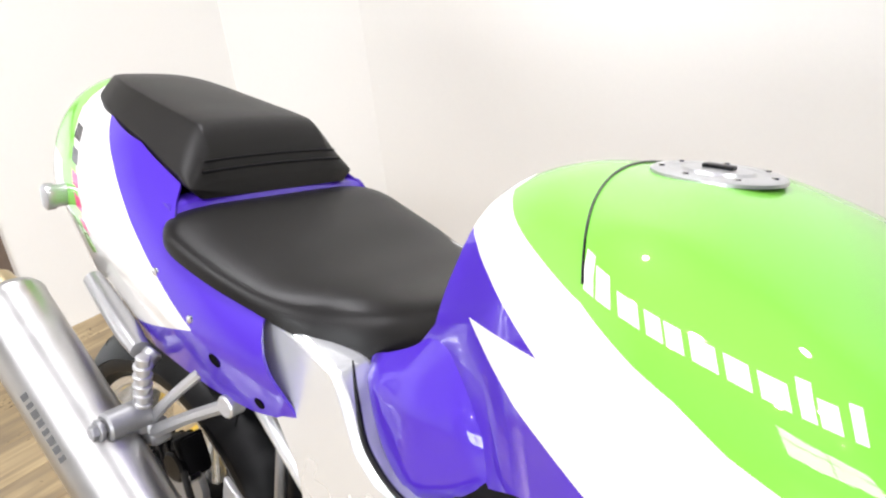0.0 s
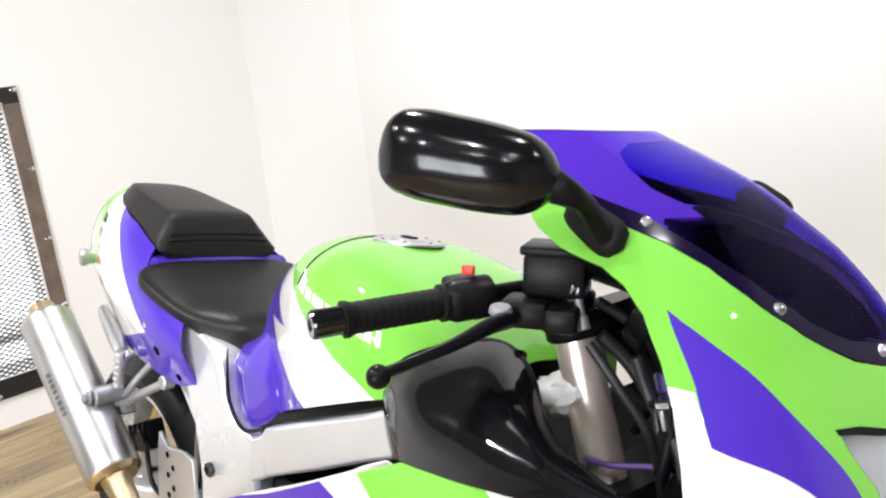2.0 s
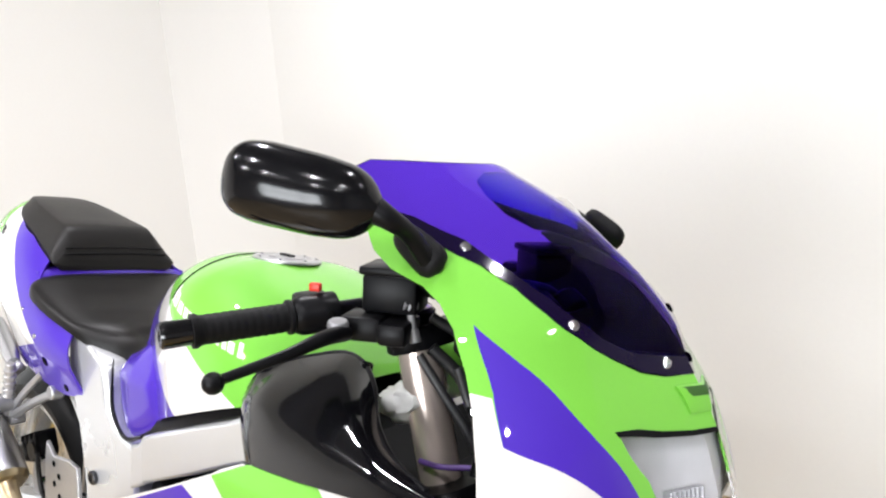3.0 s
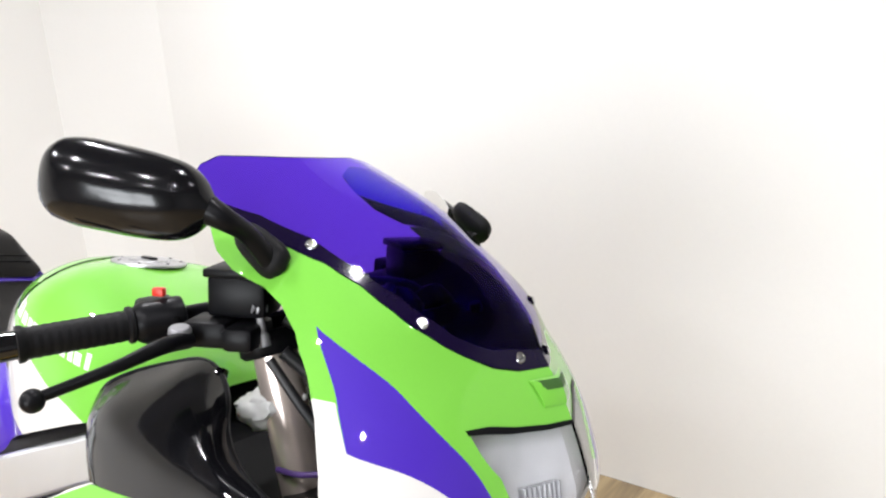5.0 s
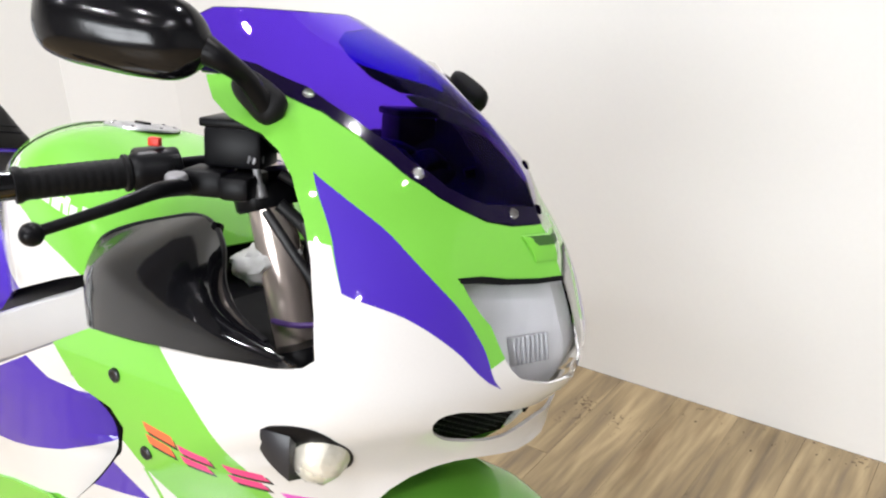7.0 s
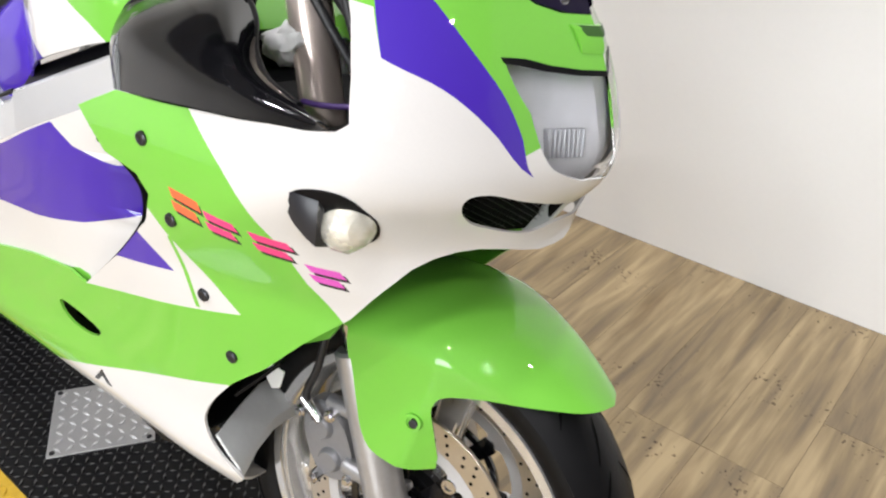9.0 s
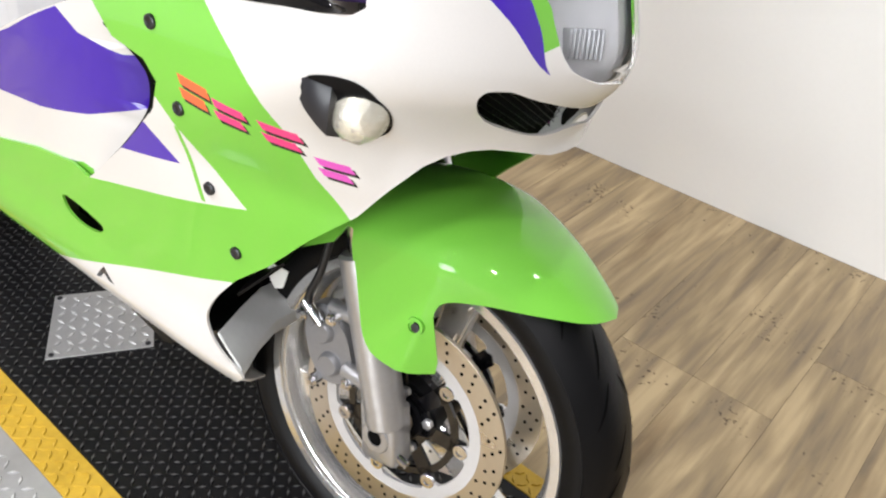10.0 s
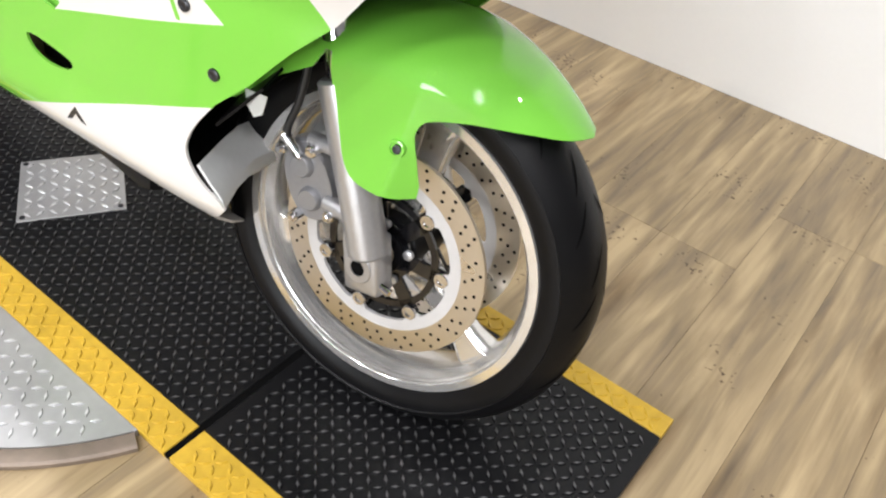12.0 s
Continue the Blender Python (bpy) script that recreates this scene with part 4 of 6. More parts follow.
def cover_solid(x, q, lift):
    z = float(TANK_TOP(x)) - (q / 0.5) ** 2
    gap = min(math.dist((x, z), p) for p in COVER_EDGE)
    rise = math.sin(math.pi / 2 * min(1.0, gap / 0.028))
    return (x, 0.012 - 0.012 * rise - float(COVER_Y(x)) + 0.55 * max(0.0, z - 0.81), z)


COVER_EDGE = densify(COVER, 0.004)
for k in (False, True):
    bm = skin_panel(COVER, surface=(TANK[0], TANK[1], cover_solid), flip=k, step=0.009)
    part("side_cover", bm, PURPLE, bike, "bulged glossy purple side cover below the seat", solid=0.003)
cap = root("fuel_cap")
cap.parent = bike
cap.matrix_basis = pose(-0.602, 0.0, float(TANK_TOP(-0.602)) - 0.0040, -math.degrees(math.atan(TILT)), 1.0, 0) @ Matrix.Diagonal((0.78, 0.78, 0.6, 1))
bm = bmesh.new()
lathe(bm, [(0.0, 0.072), (0.005, 0.072), (0.008, 0.068), (0.0085, 0.052), (0.007, 0.050), (0.007, 0.040), (0.011, 0.037), (0.012, 0.0)], None, 48)
part("cap_ring", bm, CAST, cap, "silver fuel filler ring")
bm = bmesh.new()
box(bm, (0.034, 0.016, 0.006), pose(0, 0, 0.014), 0.002)
part("key_flap", bm, BLACK, cap, "black key cover")
for k in range(7):
    a = 2 * math.pi * k / 7
    bm = bmesh.new()
    lathe(bm, [(0.007, 0.0042), (0.0108, 0.0038), (0.011, 0.0)], pose(0.060 * math.cos(a), 0.060 * math.sin(a), 0), 10)
    part("bolt", bm, CHROME, cap)


def seat_loft(name, stations, label, boxy=0.62, crown=0.8, ridge=None, pivot=0.0):
    bm = bmesh.new()
    loops = []
    xs = [s[0] for s in stations][::-1]
    f = [curve(xs, [s[k] for s in stations][::-1]) for k in (1, 2, 3)]
    for k in range(37):
        x = xs[0] + (xs[-1] - xs[0]) * (0.5 - 0.5 * math.cos(math.pi * k / 36))
        hw, zb, zt = (float(q(x)) for q in f)
        ring = []
        for v, w in (ridge or []):
            ring.append((x, v * hw, zb + (zt - zb) * w))
        for i in range(0 if ridge else 33):
            a = math.pi * i / 32
            c, s = math.cos(a), math.sin(a)
            ring.append((x, math.copysign(abs(c) ** boxy, c) * hw, zb + (zt - zb) * s ** crown))
        ring += [(x, hw * (0.9 - 1.8 * i / 8) * -1, zb - 0.012) for i in range(9)]
        loops.append([(x, y, z - 0.09 * (y - pivot)) for x, y, z in ring])
    rings(bm, loops)
    return part(name, bm, VINYL, bike, label)


HALF_SECTION = bend([(1.0, 0.0), (1.0, 0.14), (0.95, 0.32), (0.74, 0.88), (0.66, 0.98), (0.40, 1.02), (0.0, 1.03)], 4)
CREASED = HALF_SECTION + [(-v, w) for v, w in HALF_SECTION[-2::-1]]
seat_loft("rider_seat", [(-0.792, 0.070, 0.878, 0.912), (-0.815, 0.098, 0.862, 0.906), (-0.845, 0.106, 0.842, 0.893), (-0.875, 0.110, 0.824, 0.883), (-0.905, 0.118, 0.812, 0.876), (-0.938, 0.134, 0.810, 0.873), (-0.975, 0.163, 0.832, 0.877), (-1.03, 0.181, 0.854, 0.886),
                         (-1.08, 0.189, 0.868, 0.902), (-1.13, 0.192, 0.883, 0.918), (-1.160, 0.190, 0.894, 0.929), (-1.180, 0.180, 0.903, 0.934), (-1.192, 0.164, 0.911, 0.934), (-1.199, 0.140, 0.918, 0.928)], "scooped black vinyl rider seat", boxy=0.55, crown=0.62, pivot=-0.15)
seat_loft("pillion_seat", [(-1.186, 0.126, 0.936, 0.944), (-1.189, 0.132, 0.937, 0.958), (-1.196, 0.132, 0.939, 0.978), (-1.206, 0.131, 0.941, 0.998), (-1.218, 0.129, 0.945, 1.010), (-1.24, 0.127, 0.951, 1.017), (-1.29, 0.122, 0.968, 1.026), (-1.34, 0.116, 0.984, 1.035),
                           (-1.40, 0.106, 1.003, 1.046), (-1.45, 0.090, 1.017, 1.054), (-1.485, 0.066, 1.029, 1.056), (-1.50, 0.03, 1.038, 1.052)], "raised black vinyl pillion seat with stitched front", ridge=CREASED, pivot=0.03)
bm = bmesh.new()
hose(bm, [(-1.1885, y, 0.9592 + 0.003 * (1 - (y / 0.12) ** 2) - 0.09 * y) for y in np.linspace(-0.112, 0.112, 9)], 0.0018, 6)
hose(bm, [(-1.1925, y, 0.9712 + 0.003 * (1 - (y / 0.12) ** 2) - 0.09 * y) for y in np.linspace(-0.106, 0.106, 9)], 0.0014, 6)
part("seat_piping", bm, BLACK, bike, "stitched seam on the pillion seat")

# tail
TAIL_OUT = bend([(-1.012, 0.858), (-1.06, 0.872), (-1.12, 0.893), (-1.165, 0.914), (-1.190, 0.936), (-1.207, 0.956)], 4) + [(-1.30, 0.996), (-1.40, 1.021), (-1.45, 1.034), (-1.485, 1.047), (-1.50, 1.3), (-1.655, 1.3), (-1.655, 0.98), (-1.60, 0.86), (-1.50, 0.77), (-1.40, 0.735),
            (-1.30, 0.738), (-1.21, 0.741), (-1.122, 0.736), (-1.03, 0.731), (-0.958, 0.740), (-0.984, 0.800)]
TL_WHITE = [(-1.40, 1.02), (-1.325, 0.973), (-1.241, 0.914), (-1.171, 0.869), (-1.097, 0.820), (-1.27, 0.772), (-1.45, 0.74), (-1.70, 0.74), (-1.70, 1.3), (-1.46, 1.3)]
TL_GREEN1 = [(-1.53, 1.3), (-1.50, 1.02), (-1.47, 0.985), (-1.43, 0.955), (-1.395, 0.90), (-1.37, 0.845), (-1.42, 0.83), (-1.455, 0.87), (-1.50, 0.95), (-1.70, 0.98), (-1.70, 1.3)]
marks = []
for k in range(5):
    z = 0.985 - 0.028 * k
    marks.append((3 if k < 2 else 4, slanted(-1.47 + 0.018 * k, z, 0.030, 0.018, 1.0, -0.15, -0.012)))
bm = skin_panel(TAIL_OUT, [(1, TL_WHITE), (2, TL_GREEN1)] + marks, surface=TAIL, both=False, step=0.013)
part("tail_fairing", bm, [PURPLE, WHITE, GREEN, DECAL_BLACK, MAGENTA], bike, "purple tail fairing with white and green rear", solid=0.004)
bm = skin_panel(TAIL_OUT, [(1, TL_WHITE), (2, TL_GREEN1)], surface=TAIL, flip=True, step=0.015, tilt=0.2)
part("tail_fairing", bm, [PURPLE, WHITE, GREEN], bike, "purple tail fairing with white and green rear", solid=0.004)
# purple bridge between the two seats and the tail's centre
bm = bmesh.new()
rings(bm, [[(x - 0.004 * y * y, y * (0.166 - 0.20 * (z - 0.90)), z - 0.012 * y * y - 0.0145 * y) for y in np.linspace(-1, 1, 9)] for x, z in ((-1.170, 0.898), (-1.180, 0.916), (-1.188, 0.930), (-1.194, 0.9350), (-1.215, 0.937))], closed=False)
part("seat_bridge", bm, PURPLE, bike, "purple strip between the seats", solid=0.006)
bm = bmesh.new()
rings(bm, [[(x, y * w, z) for y in np.linspace(-1, 1, 7)] for x, w, z in ((-0.98, 0.12, 0.80), (-1.2, 0.15, 0.88), (-1.4, 0.11, 0.98), (-1.55, 0.07, 0.99), (-1.63, 0.05, 0.96))], closed=False)
part("tail_core", bm, DARK, bike, "dark tray under the seats", solid=0.01)
bm = bmesh.new()
lathe(bm, [(0, 0.016), (0.018, 0.016), (0.022, 0.019), (0.032, 0.019), (0.036, 0.014), (0.037, 0)], Matrix.Translation((-1.475, -0.145, 0.905)) @ turn_to((-0.25, -1, 0.0)), 16)
part("tail_peg", bm, CAST, bike, "round grey bobbin on the tail")
# black discs in place of the shaded bolt recesses
for x, z, r in ((-1.07, 0.789, 0.010), (-1.015, 0.748, 0.008)):
    bm = bmesh.new()
    lathe(bm, [(-0.001, r), (0.001, r * 0.9), (0.0012, 0)], Matrix.Translation((x, -float(tail_y(x, z)), z)) @ turn_to((0, -1, -0.3)), 14)
    part("bolt_recess", bm, HOLE, bike)

# black dash under the screen, from edge to edge
bm = bmesh.new()
loops = []
for x, z in ((0.055, 1.008), (0.02, 1.040), (-0.03, 1.072), (-0.08, 1.094), (-0.13, 1.106), (-0.17, 1.112)):
    w = float(skin_y(x, z)) - 0.010
    loops.append([(x - 0.03 * (1 - abs(v)), w * v * (1 - 0.17 * blend(x, -0.2, 0.06) if v > 0 else 1.0), z - 0.005 - far_drop(x, w * v, z) - 0.075 * (1 - v * v) ** 0.7 * blend(-x, -0.06, 0.05)) for v in np.linspace(-1, 1, 17)])
rings(bm, loops, closed=False)
part("dash_panel", bm, BLACK, bike, "black dash panel under the screen", solid=0.003)

# black tube for the shade behind the front fairing's rear edge, and rubber lip
for sy in (-1, 1):
    bm = bmesh.new()
    edge = [(-0.345, 0.783), (-0.29, 0.767), (-0.262, 0.750), (-0.262, 0.722), (-0.285, 0.688), (-0.341, 0.634), (-0.40, 0.583), (-0.455, 0.538)]
    hose(bm, [(x - 0.004, sy * (float(skin_y(x, z)) - 0.006), z) for x, z in edge], [0.002, 0.004, 0.006, 0.007, 0.006, 0.005, 0.004, 0.002], 8, 5)
    part("gap_shade", bm, HOLE, bike, "black strip standing in for the shade behind the fairing edge")
    bm = bmesh.new()
    rod(bm, (-0.262, sy * 0.236, 0.735), (-0.272, sy * 0.246, 0.742), 0.010, 0.009, 18)
    part("rubber_stop", bm, BLACK, bike, "round black rubber stop")
# small pale rivets along the tail
for x, z in ((-1.171, 0.871), (-1.099, 0.833)):
    bm = bmesh.new()
    lathe(bm, [(-0.001, 0.0052), (0.0018, 0.0046), (0.0030, 0.0)], Matrix.Translation((x, -float(tail_y(x, z)), z)) @ turn_to((0, -1, 0.1)), 12)
    part("rivet", bm, CHROME, bike)

# ---- the motorcycle: wheels, fork, frame, controls ----
STEER = 6.4
FRONT = pose(-0.0145, 0.012, 0.305, 0, 0, STEER)
BIG = 1.05


def wheel(name, m, width, r_out, rim_w, label):
    """A wheel turning about its local y axis: tyre, rim, spokes and hub."""
    w = root(name)
    w.parent = bike
    w.matrix_basis = m
    spin = pose(0, 0, 0, 90, 0, 0)
    bm = bmesh.new()
    prof = []
    hw, edge = width / 2, 0.264

    def crown(ax):
        return edge + (r_out - edge) * (1 - (abs(ax) / hw) ** 2.6)

    for k in range(23):
        ax = -hw * math.cos(math.pi * k / 22)
        prof.append((ax, crown(ax)))
    wall = [(hw - 0.0022, edge - 0.0016), (hw - 0.0012, 0.254), (hw - 0.0035, 0.243), (rim_w / 2 + 0.002, 0.2335), (rim_w / 2 - 0.002, 0.232)]
    prof = [(-ax, r) for ax, r in wall[::-1]] + prof + wall
    lathe(bm, prof + [(rim_w / 2 - 0.012, 0.222), (-rim_w / 2 + 0.012, 0.222), prof[0]], spin, 96)
    bmesh.ops.remove_doubles(bm, verts=bm.verts, dist=1e-5)
    tyre = part("tyre", bm, TYRE, w, "worn black sport tyre")
    # slanted tread grooves as black strips on the tyre, staggered in two rows on each side
    for side in (-1, 1):
        for start in (0.06, 0.32):
            bm = bmesh.new()
            loops = []
            for i in range(7):
                u = i / 6
                ax = side * width / 2 * (start + 0.44 * u)
                rr = crown(ax) + 0.0007
                t = 0.0075 * math.sin(math.pi * (0.10 + 0.82 * u)) / rr * 0.5
                loops.append([(rr * math.cos(-0.17 * u + s * t), ax, rr * math.sin(-0.17 * u + s * t)) for s in (-1, 1)])
            rings(bm, loops, closed=False)
            first = part("tread_groove", bm, HOLE, w, "dark slanted tread groove")
            turn = (0.5 if side > 0 else 0) + (0.5 if start > 0.1 else 0)
            for k in range(15):
                ob = first if k == 0 else new("tread_groove", first.data)
                ob.parent = w
                ob.rotation_euler = (0, -2 * math.pi * (k + turn) / 15, 0)
                tagged(ob, "dark slanted tread groove")
    bm = bmesh.new()
    h = rim_w / 2
    lathe(bm, [(-h, 0.232), (-h - 0.003, 0.2305), (-h - 0.003, 0.2185), (-h - 0.0005, 0.2165), (-h + 0.003, 0.2160), (-h + 0.004, 0.2145), (-h + 0.008, 0.2135), (-h + 0.016, 0.2070), (-0.014, 0.203), (0.014, 0.203), (h - 0.016, 0.2070), (h - 0.008, 0.2135), (h - 0.004, 0.2145), (h - 0.003, 0.2160), (h + 0.0005, 0.2165), (h + 0.003, 0.2185), (h + 0.003, 0.2305), (h, 0.232), (h - 0.008, 0.228), (0, 0.212), (-h + 0.008, 0.228), (-h, 0.232)], spin, 96)
    rim = part("rim", bm, RIMWHITE, w, "silver painted rim with polished lip")
    for k in range(3):
        a = 2 * math.pi * k / 3 + 1.40
        bm = bmesh.new()
        loops = []
        for u, wd, th in ((0.035, 0.060, 0.040), (0.08, 0.050, 0.034), (0.13, 0.044, 0.030), (0.175, 0.050, 0.036), (0.204, 0.066, 0.046)):
            loops.append([((u * math.cos(a) - wd / 2 * cx * math.sin(a)), th / 2 * cy * 2 * 0.5, (u * math.sin(a) + wd / 2 * cx * math.cos(a))) for cx, cy in ((-1, -0.5), (-0.7, -1), (0.7, -1), (1, -0.5), (1, 0.5), (0.7, 1), (-0.7, 1), (-1, 0.5))])
        rings(bm, loops)
        part("spoke", bm, RIMWHITE, w, "bright metal spoke", bevel=0.004)
    bm = bmesh.new()
    lathe(bm, [(-0.058, 0.02), (-0.058, 0.032), (-0.045, 0.036), (-0.040, 0.048), (0.040, 0.048), (0.045, 0.036), (0.058, 0.032), (0.058, 0.02)], spin, 32)
    part("hub", bm, DARK, w, "dark wheel hub")
    return w


def brake_disc(m, y, bolts=7):
    sgn = -1 if y < 0 else 1
    d = root("brake_disc")
    d.parent = bike
    d.matrix_basis = m @ pose(0, y, 0) @ pose(0, 0, 0, 90 if sgn < 0 else -90, 0, 0)
    bm = bmesh.new()
    lathe(bm, [(-0.0025, 0.160), (0.0018, 0.160), (0.0025, 0.1594), (0.0025, 0.1245), (-0.0025, 0.1245), (-0.0025, 0.160)], None, 96)
    part("rotor", bm, ROTOR, d, "drilled beige steel rotor")
    # drillings are black dots on both faces; the rotor itself is solid
    bm = bmesh.new()
    for k in range(36):
        for j in range(3 if k % 2 else 2):
            r = (0.131, 0.142, 0.153)[j] if k % 2 else (0.1365, 0.1475)[j]
            a = 2 * math.pi * k / 36 + 0.05 * (j - 1)
            lathe(bm, [(0.0026, 0.0027), (0.0029, 0.0026), (0.0029, 0.0)], pose(r * math.cos(a), r * math.sin(a), 0), 8)
            lathe(bm, [(-0.0026, 0.0027), (-0.0029, 0.0026), (-0.0029, 0.0)], pose(r * math.cos(a), r * math.sin(a), 0), 8)
    tagged(part("drilling", bm, HOLE, d, "rows of small drilled holes"), kind="stuff")
    bm = bmesh.new()
    ring_in = []
    n = 140
    for k in range(n):
        a = 2 * math.pi * k / n
        ring_in.append(a)
    loops = []
    for r0, z in ((0.1246, 0.0022), (None, 0.0022), (None, -0.003), (0.1246, -0.003)):
        lp = []
        for a in ring_in:
            tab = max(0.0, math.cos((a * bolts))) ** 6
            r = r0 if r0 else 0.108 - 0.022 * tab
            lp.append((r * math.cos(a), r * math.sin(a), z))
        loops.append(lp)
    rings(bm, loops + [loops[0]], cap=False)
    part("inner_ring", bm, vary("satin silver", (0.62, 0.62, 0.63), 0.4, 0.35, scale=120, bump=0.05, amount=0.08), d, "silver inner ring with bolt tabs")
    for k in range(bolts):
        bm = bmesh.new()
        b = 2 * math.pi * k / bolts
        prism(bm, [(0.036 * math.cos(b - 0.30), 0.036 * math.sin(b - 0.30)), (0.100 * math.cos(b - 0.13), 0.100 * math.sin(b - 0.13)), (0.106 * math.cos(b), 0.106 * math.sin(b)), (0.100 * math.cos(b + 0.13), 0.100 * math.sin(b + 0.13)), (0.036 * math.cos(b + 0.30), 0.036 * math.sin(b + 0.30))], 0.005, pose(0, 0, -0.006), 0.0008)
        arc = [(0.088 * math.cos(b + t), 0.088 * math.sin(b + t)) for t in np.linspace(0.0, 2 * math.pi / bolts, 6)] + [(0.078 * math.cos(b + t), 0.078 * math.sin(b + t)) for t in np.linspace(2 * math.pi / bolts, 0.0, 6)]
        prism(bm, arc, 0.005, pose(0, 0, -0.006))
        part("carrier_arm", bm, GLOSS_BLACK, d, "black disc carrier arm")
    bm = bmesh.new()
    lathe(bm, [(-0.006, 0.026), (-0.001, 0.026), (-0.001, 0.046), (-0.006, 0.046)], None, 40)
    part("carrier_hub", bm, GLOSS_BLACK, d, "black disc carrier")
    for k in range(bolts):
        b = 2 * math.pi * k / bolts
        bm = bmesh.new()
        lathe(bm, [(-0.002, 0.0108), (0.0035, 0.0108), (0.0045, 0.0100), (0.0045, 0.0062), (0.0025, 0.0058), (0.0025, 0.0)], pose(0.097 * math.cos(b), 0.097 * math.sin(b), 0), 18)
        part("bolt", bm, CHROME, d)
    for k in range(5):
        b = 2 * math.pi * k / 5 + 0.3
        bm = bmesh.new()
        lathe(bm, [(-0.002, 0.008), (0.004, 0.0078), (0.005, 0.006), (0.005, 0.0)], pose(0.044 * math.cos(b), 0.044 * math.sin(b), 0), 6)
        part("hub_bolt", bm, CAST, d)
    return d


front_wheel = wheel("front_wheel", FRONT @ Matrix.Diagonal((BIG, BIG, BIG, 1)), 0.118, 0.298, 0.096, "front")
for y in (-0.054, 0.054):
    brake_disc(FRONT @ Matrix.Diagonal((BIG, BIG, BIG, 1)), y)
rear_wheel = wheel("rear_wheel", pose(-1.437, 0, 0.345) @ Matrix.Diagonal((BIG, BIG, BIG, 1)), 0.170, 0.312, 0.135, "rear")
bm = bmesh.new()
rod(bm, (0, -0.080, 0), (0, 0.080, 0), 0.0115)
part("axle", bm, CAST, front_wheel)

# fork
fork = root("front_fork")
fork.parent = bike
for sy in (-1, 1):
    fx = 0.0 if sy < 0 else -0.026
    fy = 0.086 if sy < 0 else 0.110
    lo, mid, top = Vector((0.004 + fx, sy * fy, 0.315)), Vector((-0.101 + fx, sy * (fy + 0.100) / 2, 0.60)), Vector((-0.222 + fx, sy * 0.100, 1.03))
    bm = bmesh.new()
    rod(bm, mid + (top - mid) * 0.30, top, 0.0270, 0.0270, 32)
    part("fork_tube", bm, BRONZE, fork, "champagne coloured upper fork tube")
    bm = bmesh.new()
    rod(bm, lo + (mid - lo) * 0.3, mid + (top - mid) * 0.32, 0.0205, seg=28)
    part("slider", bm, CHROME, fork, "polished inner fork tube")
    bm = bmesh.new()
    rod(bm, lo + (mid - lo) * 0.02, lo + (mid - lo) * 0.84, 0.0285, 0.0295, 32)
    part("fork_leg", bm, CAST, fork, "grey cast fork leg")
    # axle clamp
    bm = bmesh.new()
    box(bm, (0.062, 0.040, 0.092), Matrix.Translation((-0.003 + fx, sy * (fy - 0.004), 0.308)) @ pose(0, 0, 0, 0, -12, 0), 0.007)
    rod(bm, Vector((-0.002 + fx, sy * (fy - 0.001), 0.325)), Vector((-0.018 + fx, sy * fy, 0.375)), 0.030, 0.0285, 24)
    part("axle_clamp", bm, CAST, fork, "grey axle clamp", bevel=0.002)
    bm = bmesh.new()
    m = Matrix.Translation((-0.003 + fx, sy * (fy + 0.0155), 0.304)) @ turn_to((0.0, sy, 0))
    lathe(bm, [(-0.004, 0.0235), (0.0015, 0.0235), (0.003, 0.022), (0.003, 0.0125), (-0.009, 0.0115), (-0.010, 0.0)], m, 28)
    part("axle_nut", bm, CAST, fork, "hollow axle end")
    # black disc painting the dark inside of the axle
    bm = bmesh.new()
    lathe(bm, [(0.0022, 0.0118), (0.0026, 0.0112), (0.0026, 0.0)], m, 24)
    part("axle_bore", bm, HOLE, fork, "dark axle bore")
    bm = bmesh.new()
    rod(bm, (0.028 + fx, sy * (fy + 0.004), 0.286), (0.048 + fx, sy * (fy + 0.004), 0.282), 0.006)
    part("pinch_bolt", bm, CHROME, fork)
    # caliper behind the leg
    caliper = root("brake_caliper")
    caliper.parent = bike
    caliper.matrix_basis = pose(-0.118 + fx, sy * (fy - 0.008), 0.388, 0, -22, STEER)
    bm = bmesh.new()
    prism(bm, smooth_poly([(-0.032, -0.055), (0.020, -0.060), (0.036, -0.020), (0.030, 0.035), (0.008, 0.060), (-0.030, 0.052), (-0.040, 0.0)], 3), 0.030, pose(0, 0.015 if sy < 0 else 0.015, 0, 90, 0, 0), 0.004)
    part("caliper_body", bm, CALIPER, caliper, "grey four-piston caliper")
    for z in (-0.028, 0.022):
        bm = bmesh.new()
        rod(bm, (-0.004, sy * 0.012, z), (-0.004, sy * 0.024, z), 0.019, 0.017, 24)
        part("piston_cover", bm, CALIPER, caliper)
    for x, z in ((0.026, 0.045), (0.030, -0.050), (-0.034, -0.052), (-0.026, 0.050)):
        bm = bmesh.new()
        rod(bm, (x, sy * 0.010, z), (x, sy * 0.030, z), 0.009, seg=16)
        rod(bm, (x, sy * 0.028, z), (x, sy * 0.034, z), 0.0055, seg=6)
        part("bolt", bm, CHROME, caliper)
    bm = bmesh.new()
    rod(bm, (-0.085 + fx, sy * (fy + 0.002), 0.366), (-0.005 + fx, sy * fy, 0.362), 0.0125)
    part("caliper_bracket", bm, CAST, fork, "grey caliper lug")
    bm = bmesh.new()
    rod(bm, (-0.125 + fx, sy * fy, 0.448), (-0.045 + fx, sy * fy, 0.452), 0.011)
    part("caliper_bracket", bm, CAST, fork, "grey caliper lug")
    bm = bmesh.new()
